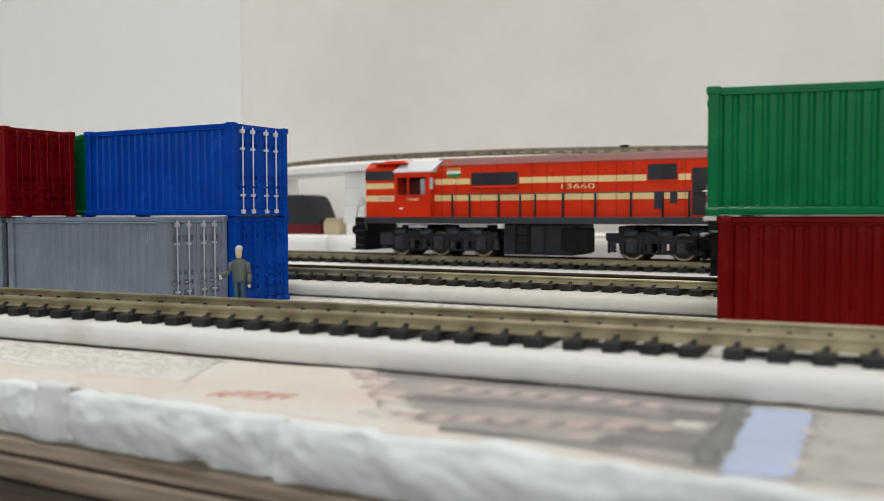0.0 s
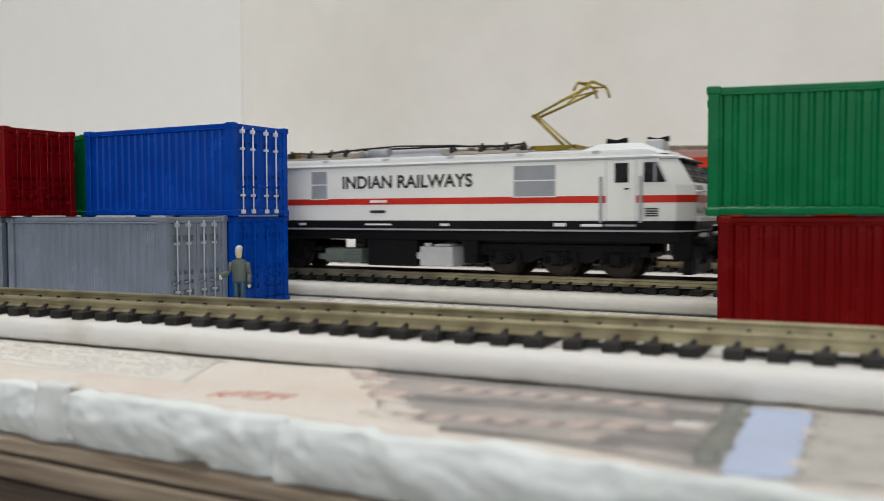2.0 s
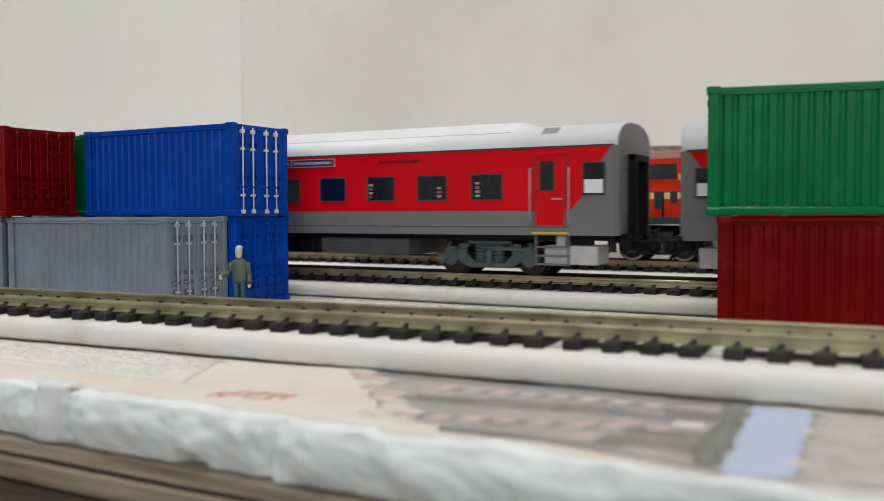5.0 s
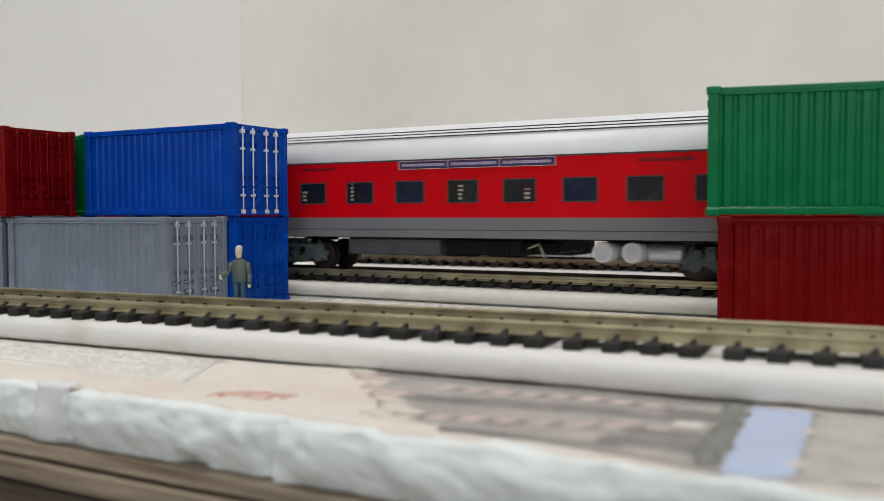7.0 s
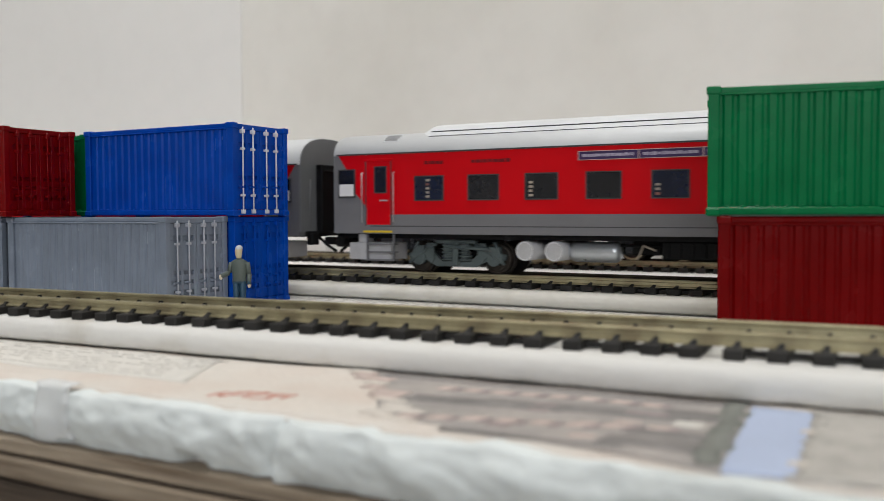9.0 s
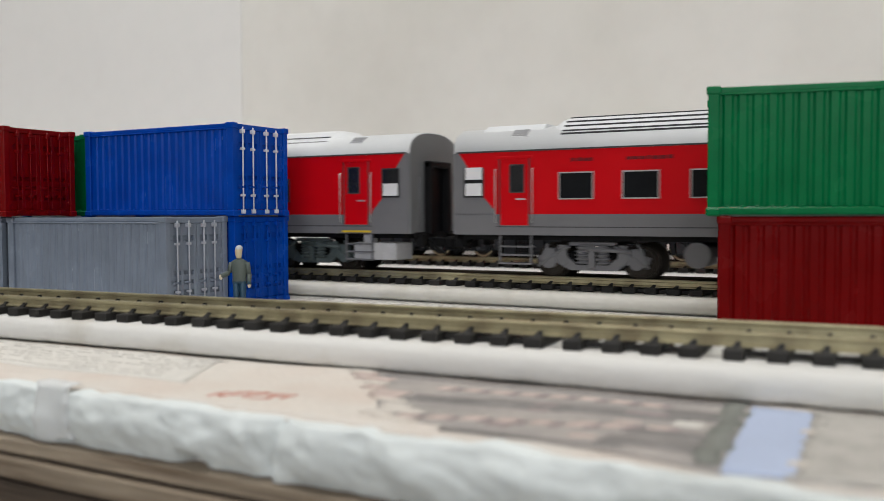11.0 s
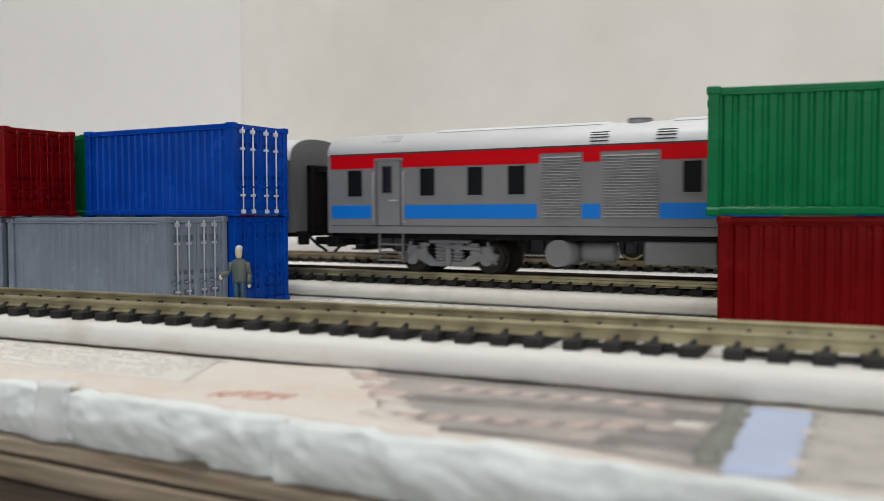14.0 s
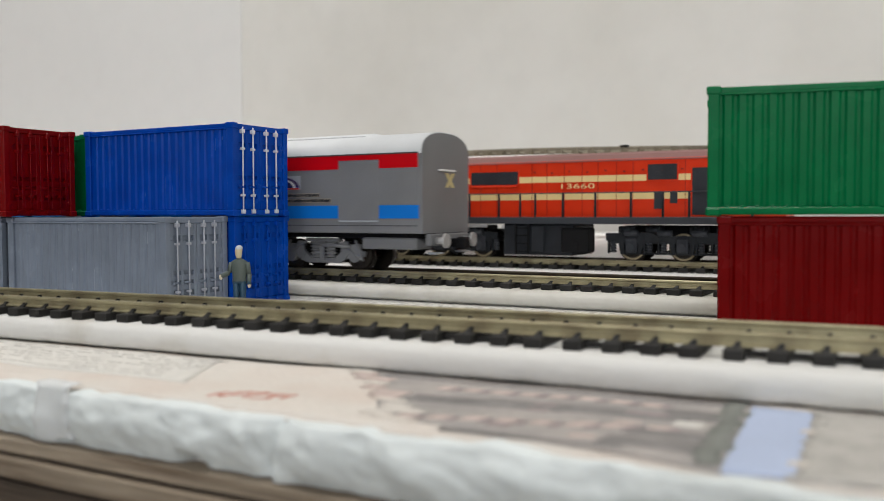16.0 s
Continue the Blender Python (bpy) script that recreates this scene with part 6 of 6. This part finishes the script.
def printed(name, x, y, a, b, z, seed, material, skew=0.0, wave=0.5):
    """Ink lying on a buckled page."""
    o = ((x, y), (x + a, y + skew * a), (x + a + b * 0.15, y + skew * a + b), (x + b * 0.15, y + b))
    part(name, sheet(o, z, wave, seed, max(2, int(a / 1.5)), 3), material, news)


MAUVE = surface("mauve_print", (0.36, 0.3, 0.3), 0.8, vary=0.15, grain=600, patch=90)
BANDP = surface("dark_print_band", (0.27, 0.255, 0.25), 0.8, vary=0.25, grain=500, patch=90)
for k in range(8):
    x = -232.0
    while x < -128:
        wd = r.uniform(1.6, 4.5)
        yy = 115.5 + k * 2.5 + 0.04 * (x + 240)
        if r.random() < 0.85:
            printed("print_line", x, yy + r.uniform(-0.2, 0.2), wd, 0.36, 0.3, 3, INK, 0.05)
        x += wd + r.uniform(0.8, 1.6)
for x, y, a, b, k in ((-75, 124.0, 27, 4.6, 0.1), (-50, 127.0, 20, 4.0, 0.1), (-62, 129.2, 22, 1.8, 0.1), (-38, 112.0, 14, 5.0, 0.05), (-36, 118.5, 13, 5.0, 0.05),
                      (-35, 131, 11, 6.0, 0.05), (-88, 139.6, 62, 1.2, 0.05), (-60, 108.8, 26, 1.8, 0.06)):
    printed("picture_patch", x, y, a, b, 0.26, 3, BANDP, k)
for y0, x0, n, k, tall in ((133.6, -74, 8, 0.1, 2.8), (112.6, -70, 7, 0.26, 3.0), (120.4, -44, 3, 0.2, 2.4)):
    for i in range(n):
        printed("picture_patch", x0 + i * 5.0, y0 + i * 5.0 * k, r.uniform(2.4, 3.2), tall, 0.28, 3, PINK, k)
        printed("picture_patch", x0 + i * 5.0 + 2.9, y0 + i * 5.0 * k, 1.6, tall * 0.9, 0.27, 3, MAUVE, k)
for i in range(12):
    t = i / 11
    printed("picture_patch", -95 + 24 * t + r.uniform(-3, 2), 140.5 - 30 * t + r.uniform(-1, 1), r.uniform(4, 8), r.uniform(2.0, 3.4), 0.3, 3, r.choice((BEIGE, BEIGE, PINK)), r.uniform(-0.1, 0.1))
for i in range(9):
    printed("picture_patch", r.uniform(-72, -34), r.uniform(113, 139), r.uniform(3, 7), r.uniform(1.2, 2.4), 0.27, 3, r.choice((PINK, MAUVE, PHOTO)), 0.1)
printed("picture_patch", -31.5, 127, 4, 3, 0.29, 3, PAPER)
DIMG = surface("dim_green_print", (0.24, 0.25, 0.23), 0.8, vary=0.2, grain=700, patch=80)
for i in range(16):
    t = i / 15
    printed("picture_patch", -27.0 + 2.6 * t + r.uniform(-0.8, 0.4), 143 - 34 * t, r.uniform(3.0, 4.4) * (1 - 0.25 * t), 3.0, 0.29, 3, DIMG, 0.02)
for i in range(7):
    t = i / 6
    printed("picture_patch", -14.4 + 1.4 * t + r.uniform(-0.9, 0.3), 142 - 34 * t + r.uniform(-0.8, 0.8), r.uniform(1.2, 2.4), r.uniform(1.0, 2.2), 0.31, 3, r.choice((INK, BEIGE, INK)))
for x, y, a, b, k in ((-106.0, 111.5, 1.0, 4.5, 0), (-103.8, 112.0, 1.0, 5.0, 0), (-95.5, 113.5, 1.0, 4.2, 0), (-93.0, 114.5, 1.0, 3.6, 0), (-104.5, 112.5, 8, 0.8, 0.5), (-102, 117.0, 7.5, 0.8, -0.1), (-99.5, 113.0, 0.9, 5.5, 0), (-103, 115, 3, 0.8, 0.6), (-97.5, 112.6, 3.5, 0.8, 0.25), (-96, 116.5, 4, 0.8, 0.1)):
    printed("red_lettering", x, y, a, b, 0.2, 3, REDP, k)
far_page = thing("paper_strip", 0, 0, 0, 0, "white printed paper lying between the two tracks", "newspaper")
part("page", sheet(((-330, 168), (140, 190), (140, 264.0), (-330, 259.5)), 0.12, 0.15, 31, 60), WHITEPAGE, far_page)
for k in range(3):
    x = -300.0
    while x < 20:
        o = ((x, 251 + k * 3.4), (x + 0.7, 251 + k * 3.4), (x + 1.8, 253.2 + k * 3.4), (x + 1.1, 253.2 + k * 3.4))
        if r.random() < 0.8:
            part("print_tick", sheet(o, 0.2, 0.15, 31, 1, 1), INK, far_page)
        x += r.uniform(2.2, 3.4)

# clear tape folded over the torn edge
tm, nt, p = nodes_of("milky_tape")
p.inputs["Base Color"].default_value = (0.88, 0.91, 0.92, 1)
p.inputs["Roughness"].default_value = 0.35
p.inputs["Alpha"].default_value = 0.6
tape = []
for i in range(15):
    u = i / 14
    row = []
    for k in range(11):
        x = -140.3 + k * 0.95 + 0.35 * math.sin(i * 1.7 + k)
        lift = 0.0 if k in (0, 10) else 0.55
        z = 0.9 - 10.6 * max(0.0, u - 0.2) / 0.8 - (0.9 if k > 6 and i == 14 else 0) * -1
        if u < 0.2:
            row.append((x, 107.4 - u * 9, 0.75 + 0.1 * math.sin(k * 2.1)))
        else:
            row.append((x, torn_face(x, max(-9.9, min(0, z)), 0.45) - lift, z))
    tape.append(row + [(x, y + 0.12, z - 0.05) for x, y, z in reversed(row)])
ob = part("tape_strip", Shape().loft(tape, True), tm)
tagged(ob, "milky white tape folded over the torn foam edge", "tape")


# ---------------------------------------------------------------- motion
# how far the train has rolled to the left, in millimetres, every quarter second
ROLL = (0, 26.7, 53.5, 80.8, 108.6, 136.1, 164.1, 193.5, 222.9, 251.1, 277.6, 302.6, 326.2, 350, 374.1, 399.8, 425.9, 449.4,
        473.9, 499.2, 525.1, 551.1, 577.3, 603.1, 628.6, 653.2, 676.8, 700.8, 724.7, 747.8, 771.6, 796, 822.6, 851.7, 880.3, 906.4,
        930.8, 954, 980, 1008, 1037.7, 1068.5, 1100, 1131.5, 1162.7, 1192.8, 1221.5, 1248.6, 1275.3, 1301.8, 1328.5, 1355.3, 1382.3, 1409.8,
        1438, 1467, 1496.2, 1524.1, 1552.1, 1580.9, 1610.3, 1639, 1667, 1693.7, 1720.6)


def rolled(t):
    return float(np.interp(t, np.arange(len(ROLL)) * 0.25, ROLL))


def motions():
    for ob, origin in train:
        walk(ob, [(k * 0.25, pose((origin - ROLL[k]) * MM, RUN_Y * MM, RAIL_Z * MM)) for k in range(len(ROLL))])
    turns = [(k / 30.0, rolled(k / 30.0)) for k in range(481)]
    for ob, x, r, drop in spinning:
        walk(ob, [(t, pose(x * MM, 0, (r - drop) * MM, 0, -math.degrees(d / r), 0)) for t, d in turns])


motions()
